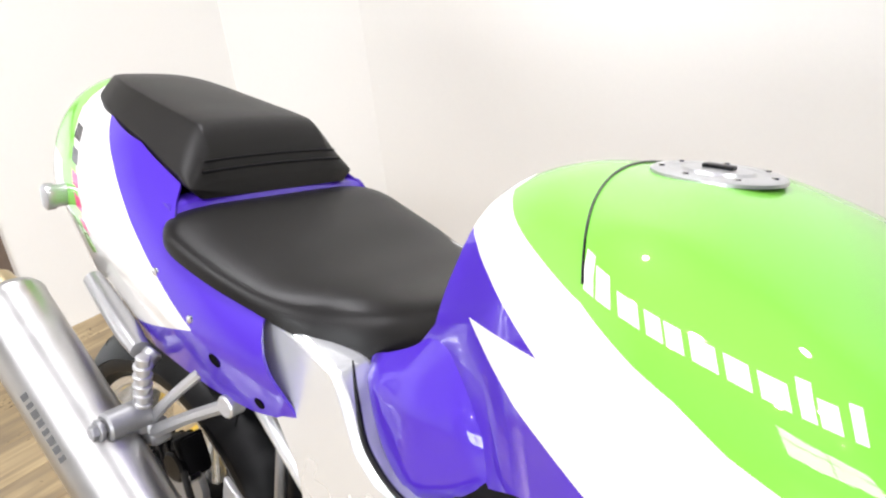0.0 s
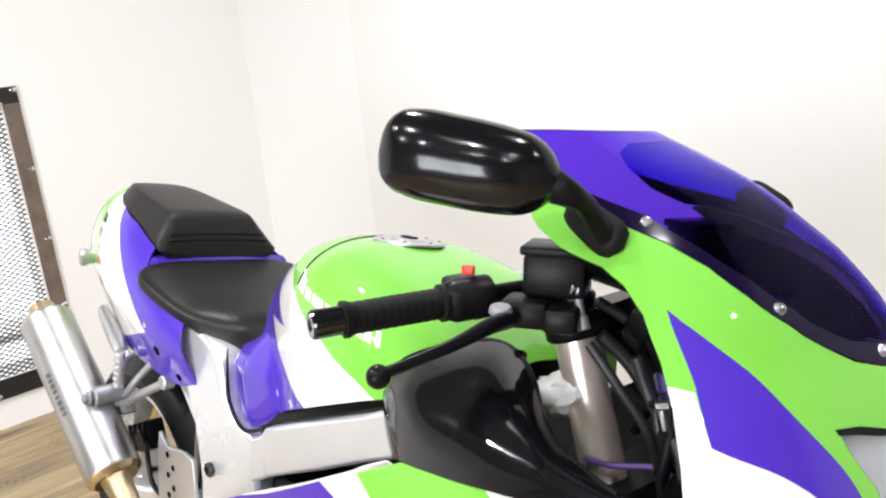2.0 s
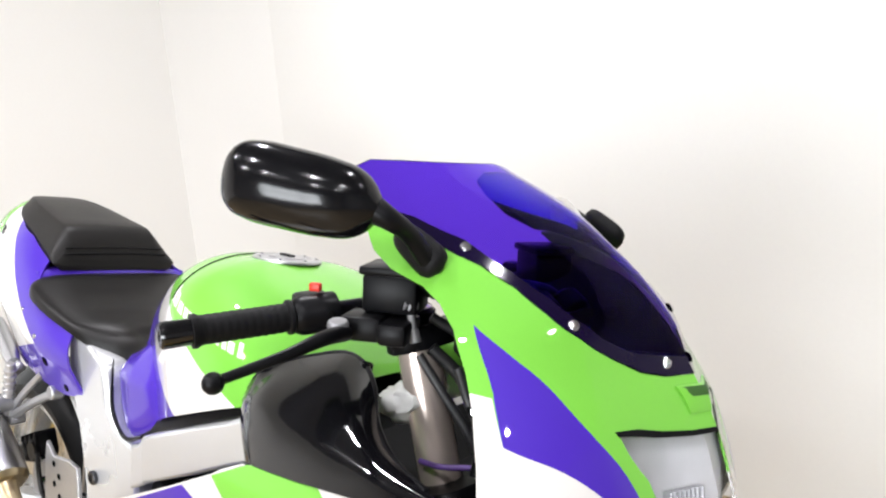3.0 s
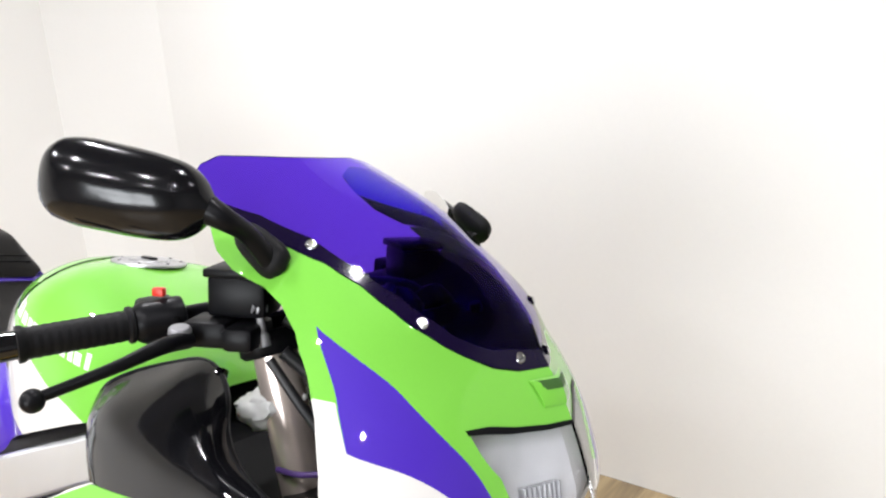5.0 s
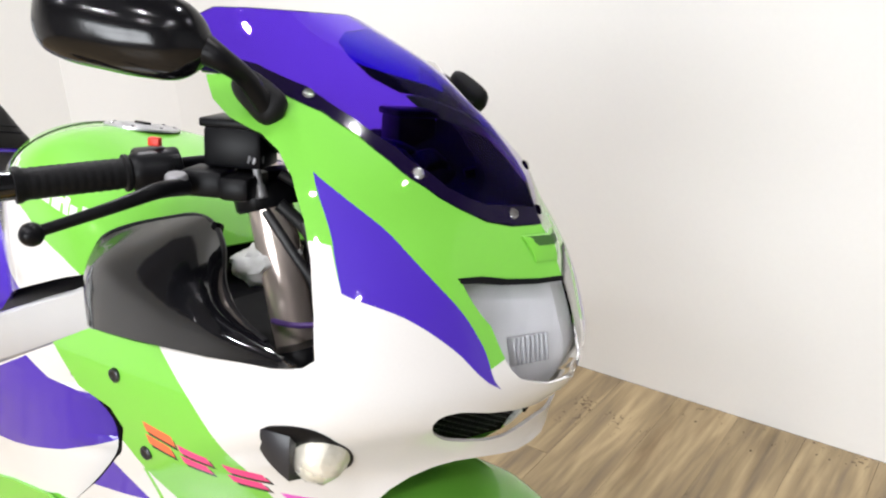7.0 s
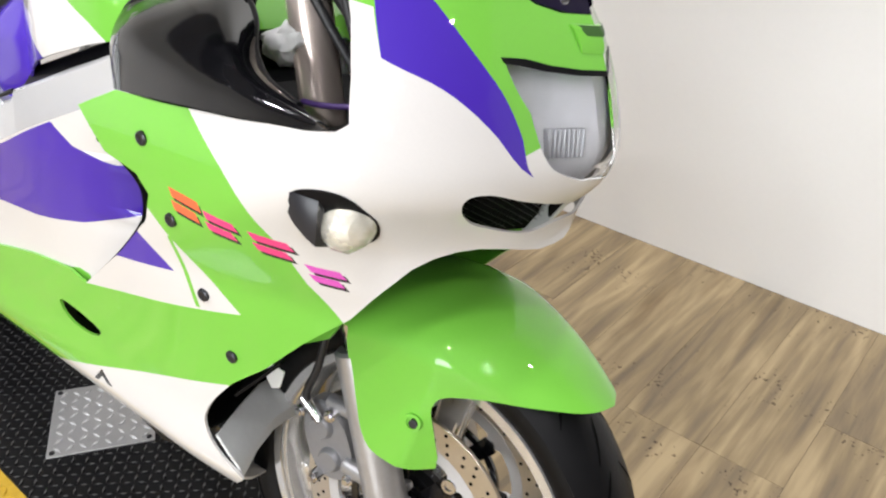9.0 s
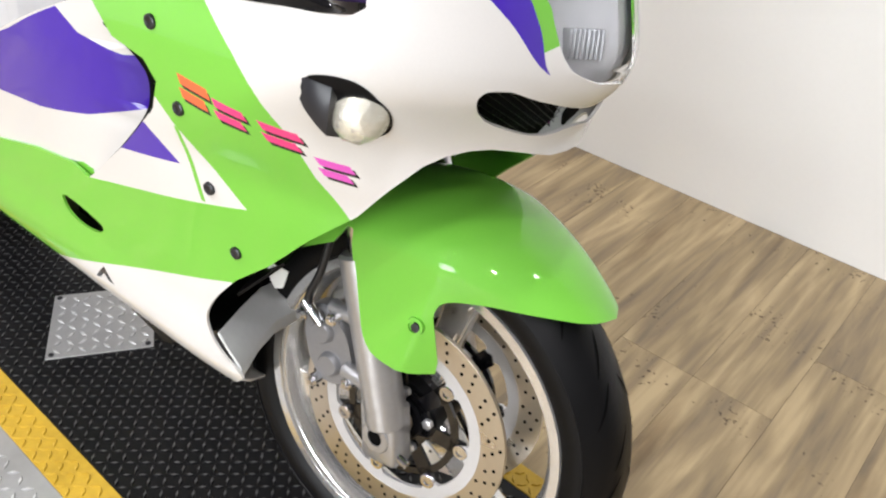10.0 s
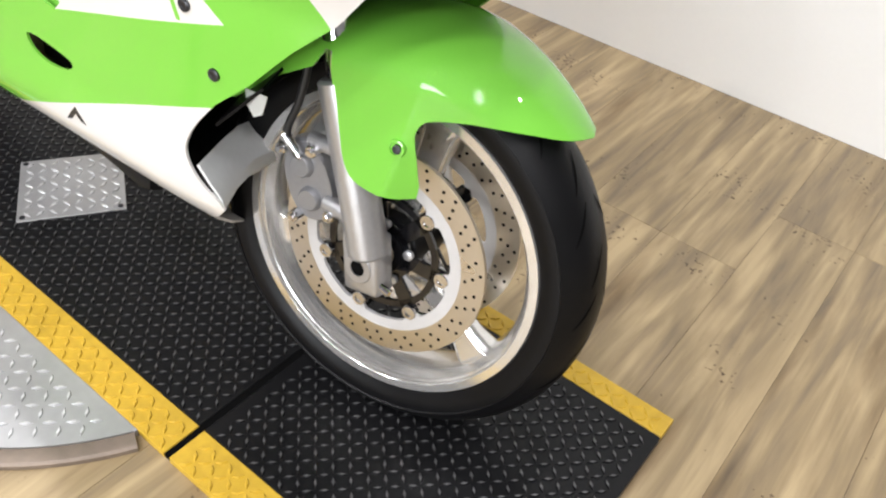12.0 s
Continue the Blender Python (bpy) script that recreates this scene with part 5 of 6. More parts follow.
    hose(bm, [(-0.130 + fx, sy * (fy + 0.020), 0.425), (-0.150 + fx, sy * (fy + 0.022), 0.455), (-0.135 + fx, sy * (fy + 0.018), 0.51), (-0.13 + fx, sy * 0.10, 0.60), (-0.165 + fx, sy * 0.09, 0.75), (-0.19, sy * 0.07, 0.92)], 0.0055)
    part("brake_hose", bm, HOSE, fork, "black brake hose")
    bm = bmesh.new()
    rod(bm, (-0.155 + fx, sy * (fy + 0.022), 0.448), (-0.122 + fx, sy * (fy + 0.020), 0.424), 0.008, 0.006)
    part("hose_union", bm, CHROME, fork)
# ribbed spacer between the clamp and the hub
for sy in (-1, 1):
    bm = bmesh.new()
    prof = [(0.046, 0.012)]
    for k in range(5):
        prof += [(0.046 + 0.0045 * k, 0.020), (0.049 + 0.0045 * k, 0.022), (0.0495 + 0.0045 * k, 0.018)]
    lathe(bm, [(sy * z, r) for z, r in prof], pose(0, 0, 0, -90, 0, 0), 28)
    part("wheel_spacer", bm, ROTOR, front_wheel, "ribbed metal wheel spacer")
# yokes
for z, x, t in ((0.985, -0.205, 0.028), (0.80, -0.135, 0.035)):
    bm = bmesh.new()
    prism(bm, smooth_poly([(-0.03, -0.14), (0.03, -0.14), (0.035, 0.0), (0.03, 0.14), (-0.03, 0.14), (-0.055, 0.0)], 3), t, pose(x, 0, z, 0, -18, STEER), 0.004)
    part("fork_yoke", bm, DARK, fork, "dark fork yoke")

# front fender
FEND_R = 0.351
def fender_solid_factory():
    def radius(x, z):
        return math.hypot(x, z)

    def flat(x, z):
        return (math.atan2(z, x) * 0.34, -0.42 * math.sqrt(max(FEND_R - radius(x, z), 0.0)))

    def back(t, q):
        r = FEND_R - (q / 0.42) ** 2
        return (r * math.cos(t / 0.34), r * math.sin(t / 0.34))

    def solid3(t, q, lift):
        r = FEND_R - (q / 0.42) ** 2
        a = t / 0.34
        u = min(1.0, (FEND_R - r) / 0.060)
        nose = 1.0 - 0.47 * (1 - blend(math.degrees(a), 46, 80))
        y = 0.122 * nose * math.sqrt(max(0.0, 1 - (1 - u) ** 2)) + 0.03 * max(0.0, (FEND_R - r) - 0.06)
        rr = r - 0.006 * (1 - nose)
        return (rr * math.cos(a), -y - lift, rr * math.sin(a))

    return flat, back, solid3


FENDER = fender_solid_factory()
tip = [(0.46 * math.cos(a), 0.46 * math.sin(a)) for a in np.linspace(radians(47), radians(150), 24)]
FEND_OUT = tip + [(-0.245, 0.17), (-0.225, 0.175), (-0.15, 0.235), (-0.105, 0.262), (-0.090, 0.290), (-0.080, 0.290)] + bend([(-0.078, 0.27), (-0.065, 0.223), (-0.048, 0.174), (-0.034, 0.146), (-0.014, 0.133), (0.032, 0.130), (0.061, 0.136)], 3) + bend([(0.063, 0.156), (0.056, 0.197), (0.051, 0.224), (0.054, 0.240), (0.064, 0.250), (0.089, 0.257), (0.128, 0.263), (0.176, 0.265), (0.211, 0.263), (0.236, 0.262)], 3)
bm = skin_panel(FEND_OUT, surface=FENDER, both=True, step=0.011)
fender = part("front_fender", bm, GREEN, bike, "glossy lime green front fender", solid=0.004)
fender.matrix_basis = FRONT
for sy in (-1, 1):
    bm = bmesh.new()
    lathe(bm, [(-0.002, 0.0125), (0.004, 0.0115), (0.0045, 0.008), (0.002, 0.0078), (0.002, 0.0)], Matrix.Translation((0.032, sy * 0.1245, 0.205)) @ turn_to((0.1, sy, 0.1)), 20)
    b = part("fender_boss", bm, GREEN, fender)
    bm = bmesh.new()
    lathe(bm, [(0.0, 0.0065), (0.006, 0.0062), (0.0065, 0.0)], Matrix.Translation((0.034, sy * 0.1245, 0.205)) @ turn_to((0.1, sy, 0.1)), 6)
    part("bolt", bm, BOLT, fender)

# fairing screws and scoop insert
for x, z in ((-0.251, 0.812), (-0.215, 0.727), (-0.194, 0.633), (-0.163, 0.556)):
    for sy in (-1, 1):
        bm = bmesh.new()
        y = float(skin_y(x, z))
        lathe(bm, [(-0.001, 0.0085), (0.0022, 0.0082), (0.0034, 0.006), (0.0022, 0.0035), (0.0022, 0.0)], Matrix.Translation((x, sy * (y + 0.0005), z)) @ turn_to((0.12, sy, -0.1)), 16)
        part("fairing_bolt", bm, BOLT, bike)
# small triangular badge and clip on the belly
bm = skin_panel([(-0.476, 0.366), (-0.450, 0.395), (-0.430, 0.373), (-0.441, 0.375), (-0.450, 0.384), (-0.463, 0.370)], surface=FAIRING, lift=0.001, step=0.006)
part("belly_badge", bm, DECAL_BLACK, bike, solid=0.001)

# turn indicators
HOUSING = vary("dark grey plastic", (0.022, 0.022, 0.026), 0.3, scale=160, bump=0.05, Specular_IOR_Level=0.4)
for sy in (-1, 1):
    ind = root("turn_indicator")
    ind.parent = bike
    ind.matrix_basis = pose(0, -0.028 if sy > 0 else 0, 0)
    IND = [(-0.029, 0.803), (-0.027, 0.821), (-0.013, 0.829), (0.01, 0.832), (0.028, 0.827), (0.0375, 0.811), (0.0375, 0.795), (0.029, 0.778), (0.013, 0.769), (-0.004, 0.778)]
    out = smooth_poly(IND, 4)
    bm = skin_panel(out, surface=FAIRING, flip=sy > 0, lift=0.0015, step=0.007)
    part("surround", bm, BLACK, ind, "black rubber surround", solid=0.002)
    # black housing, wedge standing proud, and a faceted lens at its front
    cx, cz = 0.014, 0.798
    yy = float(skin_y(cx, cz))
    bm = bmesh.new()
    loops = []
    for u in np.linspace(0, 1, 8):
        x = -0.028 + 0.030 * u
        hh = 0.012 + 0.017 * u ** 0.7
        zc = 0.812 - 0.014 * u
        yb = float(skin_y(x, zc))
        pr = 0.005 + 0.017 * u
        loops.append([(x, sy * (yb - 0.004), zc - hh), (x, sy * (yb + pr * 0.8), zc - hh * 0.8), (x + 0.004, sy * (yb + pr), zc), (x, sy * (yb + pr * 0.8), zc + hh * 0.8), (x, sy * (yb - 0.004), zc + hh)])
    rings(bm, loops)
    part("housing", bm, HOUSING, ind, "dark grey indicator housing")
    bm = bmesh.new()
    g = bmesh.ops.create_icosphere(bm, subdivisions=2, radius=1.0, matrix=Matrix.Translation((0.0135, sy * (yy - 0.004), cz - 0.001)) @ Matrix.Diagonal((0.0285, 0.030, 0.0315, 1)))
    part("lens", bm, CLEAR, ind, "faceted clear indicator lens", smooth=False).visible_shadow = False
    bm = bmesh.new()
    bmesh.ops.create_icosphere(bm, subdivisions=3, radius=1.0, matrix=Matrix.Translation((0.0135, sy * (yy - 0.008), cz - 0.001)) @ Matrix.Diagonal((0.0265, 0.028, 0.0295, 1)))
    part("reflector", bm, vary("amber silver reflector", (0.70, 0.67, 0.58), 0.25, 0.55, scale=70, bump=0.5, amount=0.4, big=45, depth=0.004), ind, smooth=False)

# mirrors
MIRROR_H = curve([0, 0.05, 0.14, 0.3, 0.55, 0.8, 0.92, 0.975, 1.0], [0.012, 0.024, 0.035, 0.0405, 0.0425, 0.0415, 0.0345, 0.0215, 0.002])
MIRROR_D = curve([0, 0.1, 0.3, 0.6, 0.8, 0.92, 0.975, 1.0], [0.014, 0.026, 0.036, 0.038, 0.034, 0.025, 0.014, 0.002])


def mirror(sy):
    mr = root("wing_mirror")
    mr.parent = bike
    a, b = Vector((-0.130, sy * 0.247, 1.165)), Vector((-0.278, sy * 0.330, 1.193))
    if sy > 0:
        a, b = Vector((-0.150, 0.200, 1.108)), Vector((-0.262, 0.276, 1.130))
    ax = (b - a).normalized()
    side = Vector((ax.y * sy, -ax.x * sy, 0)).normalized()
    up = ax.cross(side)
    if up.z < 0:
        up = -up
    fwd = side if side.x > 0 else -side
    bm = bmesh.new()
    loops = []
    L = (b - a).length
    for k in range(33):
        u = 0.5 - 0.5 * math.cos(math.pi * k / 32)
        hh, dd = float(MIRROR_H(u)) * (0.46 if sy > 0 else 1.0), float(MIRROR_D(u)) * (0.28 if sy > 0 else 1.0)
        c = a + ax * (L * u)
        loops.append([c + up * (hh * math.copysign(abs(math.sin(t)) ** 0.8, math.sin(t))) + fwd * (dd * (math.cos(t) if math.cos(t) > 0 else 0.45 * math.cos(t))) for t in np.linspace(0, 2 * math.pi, 28, endpoint=False)])
    rings(bm, loops)
    part("mirror_shell", bm, SATIN_BLACK, mr, "satin black mirror housing")
    bm = bmesh.new()
    loops = []
    for u in (0.12, 0.3, 0.5, 0.7, 0.88):
        hh = 0.036 * (1 - abs(u - 0.5) ** 2 * 2.2)
        c = a + ax * (L * u) - fwd * 0.0185
        loops.append([c + up * (hh * v) for v in (-1, -0.5, 0, 0.5, 1)])
    rings(bm, loops, closed=False)
    part("mirror_glass", bm, MIRROR, mr, "silver mirror glass", solid=0.002)
    bm = bmesh.new()
    base = Vector((-0.112, sy * 0.182, 1.098))
    hose(bm, [a + ax * 0.012, a - ax * 0.012 + Vector((0, 0, -0.008)), (a + base) / 2 + Vector((0.004, 0, 0.006)), base], [0.016, 0.0115, 0.010, 0.011], 16)
    part("mirror_stalk", bm, BLACK, mr, "black mirror stalk")
    bm = bmesh.new()
    loops = []
    p0, p1 = Vector((-0.160, sy * 0.192, 1.139)), Vector((-0.098, sy * 0.187, 1.102))
    d = (p1 - p0).normalized()
    for k in range(15):
        u = k / 14
        r = (0.014 + 0.006 * u) * (1 - abs(2 * u - 1) ** 4) ** 0.5 + 0.002
        c = p0 + (p1 - p0) * u
        n1 = d.cross(Vector((0, sy, 0.35))).normalized()
        n2 = d.cross(n1).normalized()
        loops.append([c + n1 * (r * math.cos(t)) + n2 * (r * 0.62 * math.sin(t)) for t in np.linspace(0, 2 * math.pi, 20, endpoint=False)])
    rings(bm, loops)
    part("stalk_boot", bm, RUBBER, mr, "black rubber mirror boot")


for sy in (-1, 1):
    mirror(sy)

# air duct panels beside the tank
for sy in (-1, 1):
    bm = bmesh.new()
    n = 28
    low = spline([(-0.394, 0.222, 0.866), (-0.352, 0.248, 0.842), (-0.305, 0.272, 0.850), (-0.222, 0.277, 0.859), (-0.111, 0.272, 0.871), (-0.02, 0.262, 0.882), (0.004, 0.262, 0.890)], 8)
    high = spline([(-0.396, 0.221, 0.894), (-0.387, 0.206, 0.925), (-0.372, 0.180, 0.938), (-0.340, 0.150, 0.949), (-0.285, 0.132, 0.958), (-0.220, 0.160, 0.935), (-0.150, 0.215, 0.905), (-0.050, 0.250, 0.893), (0.004, 0.263, 0.892)], 6)

    def at(path, u):
        k = u * (len(path) - 1)
        i = min(int(k), len(path) - 2)
        return path[i].lerp(path[i + 1], k - i)

    loops = []
    for i in range(n + 1):
        u = i / n
        A, B = at(low, u), at(high, u)
        row = []
        for j in range(13):
            v = j / 12
            p = A.lerp(B, v)
            bulge = 0.030 * math.sin(math.pi * v) * math.sin(math.pi * min(1, u * 1.1)) 
            row.append((p.x, sy * (p.y + bulge), p.z + bulge * 0.45))
        loops.append(row)
    rings(bm, loops, closed=False)
    duct = part("air_duct_cover", bm, GLOSS_BLACK, bike, "glossy black air duct cover", solid=0.004, offset=-1.0 if sy < 0 else 1.0)
    bm = bmesh.new()
    hose(bm, [(p.x, sy * p.y, p.z + 0.002) for p in high[2:-4:4]], 0.004, 8, 3)
    part("duct_lip", bm, BLACK, duct, "black rubber edge")
    bm = bmesh.new()
    hose(bm, [(-0.262, sy * 0.135, 0.955), (-0.238, sy * 0.172, 0.905), (-0.200, sy * 0.205, 0.880), (-0.13, sy * 0.235, 0.880), (-0.06, sy * 0.245, 0.878)], 0.009, 10)
    part("duct_flange", bm, GLOSS_BLACK, duct, "curved black flange")

# frame
frame_thing = root("frame")
frame_thing.parent = bike
for sy in (-1, 1):
    def plate(outline, y_out, y_in, mat, name, label, bevel=0.004):
        bm = bmesh.new()
        lo = [bm.verts.new((x, sy * y_in, z)) for x, z in outline]
        hi = [bm.verts.new((x, sy * (y_out(x, z) if callable(y_out) else y_out), z)) for x, z in outline]
        k = len(lo)
        bm.faces.new(lo), bm.faces.new(hi)
        for i in range(k):
            bm.faces.new((lo[i], lo[(i + 1) % k], hi[(i + 1) % k], hi[i]))
        return part(name, bm, mat, frame_thing, label, bevel=bevel)

    plate([(-0.36, 0.885), (-0.439, 0.852), (-0.529, 0.818), (-0.639, 0.774), (-0.72, 0.742), (-0.72, 0.66), (-0.657, 0.688), (-0.55, 0.735), (-0.432, 0.79), (-0.36, 0.82)], lambda x, z: 0.196 + 0.03 * blend(x, -0.7, -0.4), 0.13, ALU, "frame_beam", "polished aluminium frame beam", 0.006)
    plate([(-0.725, 0.740), (-0.745, 0.720), (-0.770, 0.712), (-0.775, 0.63), (-0.725, 0.655)], 0.188, 0.13, ALU, "frame_joint", "brushed aluminium frame casting", 0.006)
    plate([(-0.765, 0.705), (-0.80, 0.712), (-0.84, 0.722), (-0.868, 0.742), (-0.893, 0.785), (-0.910, 0.812), (-0.971, 0.836), (-1.052, 0.856), (-1.030, 0.765), (-0.963, 0.69), (-0.945, 0.58), (-0.95, 0.50), (-0.90, 0.40), (-0.80, 0.38), (-0.76, 0.50), (-0.755, 0.62)], lambda x, z: 0.164 + 0.022 * blend(z, 0.82, 0.70), 0.10, ALU, "pivot_plate", "silver frame plate rising to the seat", 0.008)
    bm = bmesh.new()
    lathe(bm, [(-0.002, 0.013), (0.004, 0.013), (0.006, 0.011), (0.006, 0.006), (0.003, 0.006), (0.003, 0.0)], Matrix.Translation((-0.909, sy * 0.186, 0.608)) @ turn_to((0, sy, 0)), 20)
    part("pivot_bolt", bm, BOLT, frame_thing, "dark recessed pivot bolt")
    bm = bmesh.new()
    hose(bm, [(-0.900, sy * 0.150, 0.822), (-0.886, sy * 0.160, 0.788), (-0.860, sy * 0.172, 0.742), (-0.80, sy * 0.182, 0.714), (-0.72, sy * 0.192, 0.740)], [0.001, 0.0026, 0.0034, 0.0034, 0.0034], 8)
    part("rubber_edge", bm, BLACK, frame_thing, "black rubber edging")
    bm = bmesh.new()
    hose(bm, [(-0.965, sy * 0.150, 0.74), (-1.05, sy * 0.14, 0.72), (-1.25, sy * 0.12, 0.76), (-1.45, sy * 0.10, 0.82)], 0.013, 10)
    hose(bm, [(-0.93, sy * 0.15, 0.58), (-1.02, sy * 0.145, 0.66), (-1.10, sy * 0.14, 0.73)], 0.011, 10)
    part("subframe_tube", bm, ALU, frame_thing, "silver subframe tube")
    # swingarm
    plate([(-0.88, 0.48), (-0.95, 0.495), (-1.21, 0.445), (-1.31, 0.412), (-1.42, 0.385), (-1.48, 0.372), (-1.48, 0.318), (-1.40, 0.312), (-0.92, 0.36), (-0.86, 0.38)], 0.135, 0.085, ALU, "swingarm", "silver swingarm", 0.008)
    # foot peg bracket with holes
    plate([(-0.955, 0.612), (-0.990, 0.616), (-1.056, 0.606), (-1.086, 0.628), (-1.094, 0.590), (-1.100, 0.500), (-1.085, 0.40), (-0.97, 0.39), (-0.94, 0.46)], 0.196, 0.188, CAST, "footrest_bracket", "drilled silver footrest bracket", 0.002)
    # bracket holes drawn as black discs on its outer face
    for k in range(8):
        bm = bmesh.new()
        lathe(bm, [(0.0, 0.0060), (0.0008, 0.0060), (0.0008, 0.0)], Matrix.Translation((-1.052 + 0.021 * (k % 2), sy * 0.1965, 0.592 - 0.020 * k)) @ turn_to((0, sy, 0)), 14)
        part("hole", bm, HOLE, frame_thing)
    # pillion peg arm
    bm = bmesh.new()
    prism(bm, [(-0.022, -0.012), (0.022, -0.012), (0.022, 0.016), (-0.022, 0.016)], 0.034, pose(-1.228, sy * 0.200, 0.622, 0, -18, 0), 0.004)
    hose(bm, [(-1.225, sy * 0.203, 0.640), (-1.15, sy * 0.195, 0.685), (-1.075, sy * 0.180, 0.724)], [0.010, 0.0085, 0.0085], 8)
    rod(bm, (-1.075, sy * 0.170, 0.724), (-1.075, sy * 0.192, 0.724), 0.014, seg=16)
    hose(bm, [(-1.232, sy * 0.203, 0.652), (-1.18, sy * 0.195, 0.703), (-1.13, sy * 0.182, 0.748)], [0.0085, 0.007, 0.007], 8)
    part("peg_arm", bm, CAST, frame_thing, "silver pillion peg arm")
    bm = bmesh.new()
    a, b = Vector((-1.232, sy * 0.212, 0.645)), Vector((-1.203, sy * 0.213, 0.758))
    rod(bm, a, b, 0.010, 0.009, 14)
    for k in range(7):
        c = a.lerp(b, 0.15 + 0.12 * k)
        d = (b - a).normalized() * 0.003
        rod(bm, c - d, c + d, 0.0122, seg=14)
    part("pillion_peg", bm, CAST, frame_thing, "ribbed folded pillion peg")

# engine and dark bay
bm = bmesh.new()
box(bm, (0.44, 0.34, 0.36), pose(-0.56, 0, 0.46, 0, 8, 0), 0.03)
box(bm, (0.30, 0.20, 0.22), pose(-0.48, 0, 0.75, 0, 10, 0), 0.03)
part("engine", bm, DARK, bike, "dark engine block inside the fairing")
# block added to keep the gap between tank and frame beam dark
bm = bmesh.new()
box(bm, (0.42, 0.33, 0.11), pose(-0.585, 0, 0.770, 0, -21.7, 0), 0.015)
part("gap_filler", bm, DARK, bike, "black block filling the dark gap between tank and frame")
bm = bmesh.new()
box(bm, (0.04, 0.34, 0.20), pose(-0.30, 0, 0.55, 0, -14, 0), 0.008)
for k in range(26):
    box(bm, (0.006, 0.32, 0.003), pose(-0.300 + 0.0018 * k, 0, 0.47 + 0.0066 * k, 0, 0, 0))
part("radiator", bm, DARK, bike, "dark radiator behind the front wheel")
for sy in (-1, 1):
    bm = bmesh.new()
    rings(bm, [[(x, sy * (float(skin_y(x, z)) - 0.0045), z), (x - 0.03, sy * 0.15, z + 0.002), (x - 0.05, sy * 0.10, z + 0.004), (x - 0.06, sy * 0.03, z)] for x, z in ((-0.206, 0.408), (-0.186, 0.388), (-0.170, 0.371), (-0.169, 0.355), (-0.186, 0.335), (-0.220, 0.315))], closed=False)
    part("duct_floor", bm, GREY_INNER, bike, "pale grey inside of the belly cowl", solid=0.004)
    bm = bmesh.new()
    rings(bm, [[(-0.14, sy * 0.170, 0.535), (-0.17, sy * 0.05, 0.575)], [(-0.165, sy * 0.180, 0.505), (-0.20, sy * 0.05, 0.545)], [(-0.200, sy * 0.19, 0.465), (-0.24, sy * 0.05, 0.51)]], closed=False)
    part("inner_arch", bm, BLACK, bike, "black inner arch panel", solid=0.004)
bm = bmesh.new()
rings(bm, [[(x, y, z) for y in np.linspace(-0.2, 0.2, 9)] for x, z in ((-0.02, 0.72), (-0.10, 0.70), (-0.17, 0.60), (-0.22, 0.50))], closed=False)
part("inner_fender", bm, DARK, bike, "dark panel behind the front wheel", solid=0.006)

# silencer
sil = root("silencer")
sil.parent = bike
s0, s1 = Vector((-1.148, -0.256, 0.533)), Vector((-1.457, -0.264, 0.783))
d = (s1 - s0).normalized()
SM = Matrix.Translation(s0) @ turn_to(d)
L = (s1 - s0).length
bm = bmesh.new()
lathe(bm, [(0.0, 0.034), (0.004, 0.050), (0.012, 0.0525), (0.06, 0.0525), (L - 0.02, 0.0525), (L - 0.010, 0.0535), (L - 0.006, 0.0525), (L, 0.049), (L, 0.030)], SM, 48)
part("silencer_can", bm, BRUSHED, sil, "brushed metal silencer body")
bm = bmesh.new()
lathe(bm, [(L - 0.002, 0.034), (L + 0.016, 0.031), (L + 0.034, 0.026), (L + 0.034, 0.021), (L - 0.02, 0.020), (L - 0.02, 0.0)], SM, 32)
part("silencer_tip", bm, GOLD, sil, "round outlet tip")
bm = bmesh.new()
lathe(bm, [(-0.004, 0.020), (-0.004, 0.041), (0.004, 0.051), (0.006, 0.052)], SM, 40)
part("end_cone", bm, GOLD, sil, "heat stained end cone")
bm = bmesh.new()
hose(bm, [s0 + d * 0.005, s0 - d * 0.04, s0 - d * 0.10 + Vector((0.01, 0.01, -0.02)), (-0.98, -0.15, 0.37), (-0.88, -0.08, 0.28), (-0.7, -0.02, 0.24)], [0.030, 0.024, 0.023, 0.023, 0.023, 0.023], 20)
part("exhaust_pipe", bm, GOLD, sil, "heat stained exhaust pipe")
# unreadable mark on the can as plain bars
MARK_GREY = vary("etched grey mark", (0.09, 0.09, 0.09), 0.5, 0.4, scale=90, bump=0.05, amount=0.3)
side_v = d.cross(Vector((0.55, -0.75, 0.35))).normalized()
out_v = side_v.cross(d).normalized()
if out_v.y > 0:
    out_v = -out_v
for k in range(8):
    bm = bmesh.new()
    ang = radians(-14)
    c = s0 + d * (0.150 + 0.0135 * k) + (out_v * math.cos(ang) + d.cross(out_v) * math.sin(ang)) * 0.0528
    mm = Matrix.Translation(c) @ Matrix((tuple(d), tuple(d.cross(out_v)), tuple(out_v))).transposed().to_4x4()
    box(bm, (0.007 + 0.002 * (k % 3), 0.013, 0.0006), mm)
    part("mark_bar", bm, MARK_GREY, sil)
bm = bmesh.new()
rod(bm, (-1.228, -0.262, 0.672), (-1.228, -0.205, 0.672), 0.019, seg=20)
rod(bm, (-1.228, -0.280, 0.672), (-1.228, -0.260, 0.672), 0.0095, seg=6)
rod(bm, (-1.228, -0.272, 0.672), (-1.228, -0.266, 0.672), 0.014, seg=20)
part("silencer_mount", bm, CALIPER, sil, "rubber bushed silencer mount")

# handlebars and controls
bars = root("handlebar")
bars.parent = bike
bi, bo = Vector((-0.257, -0.150, 1.031)), Vector((-0.332, -0.366, 1.015))
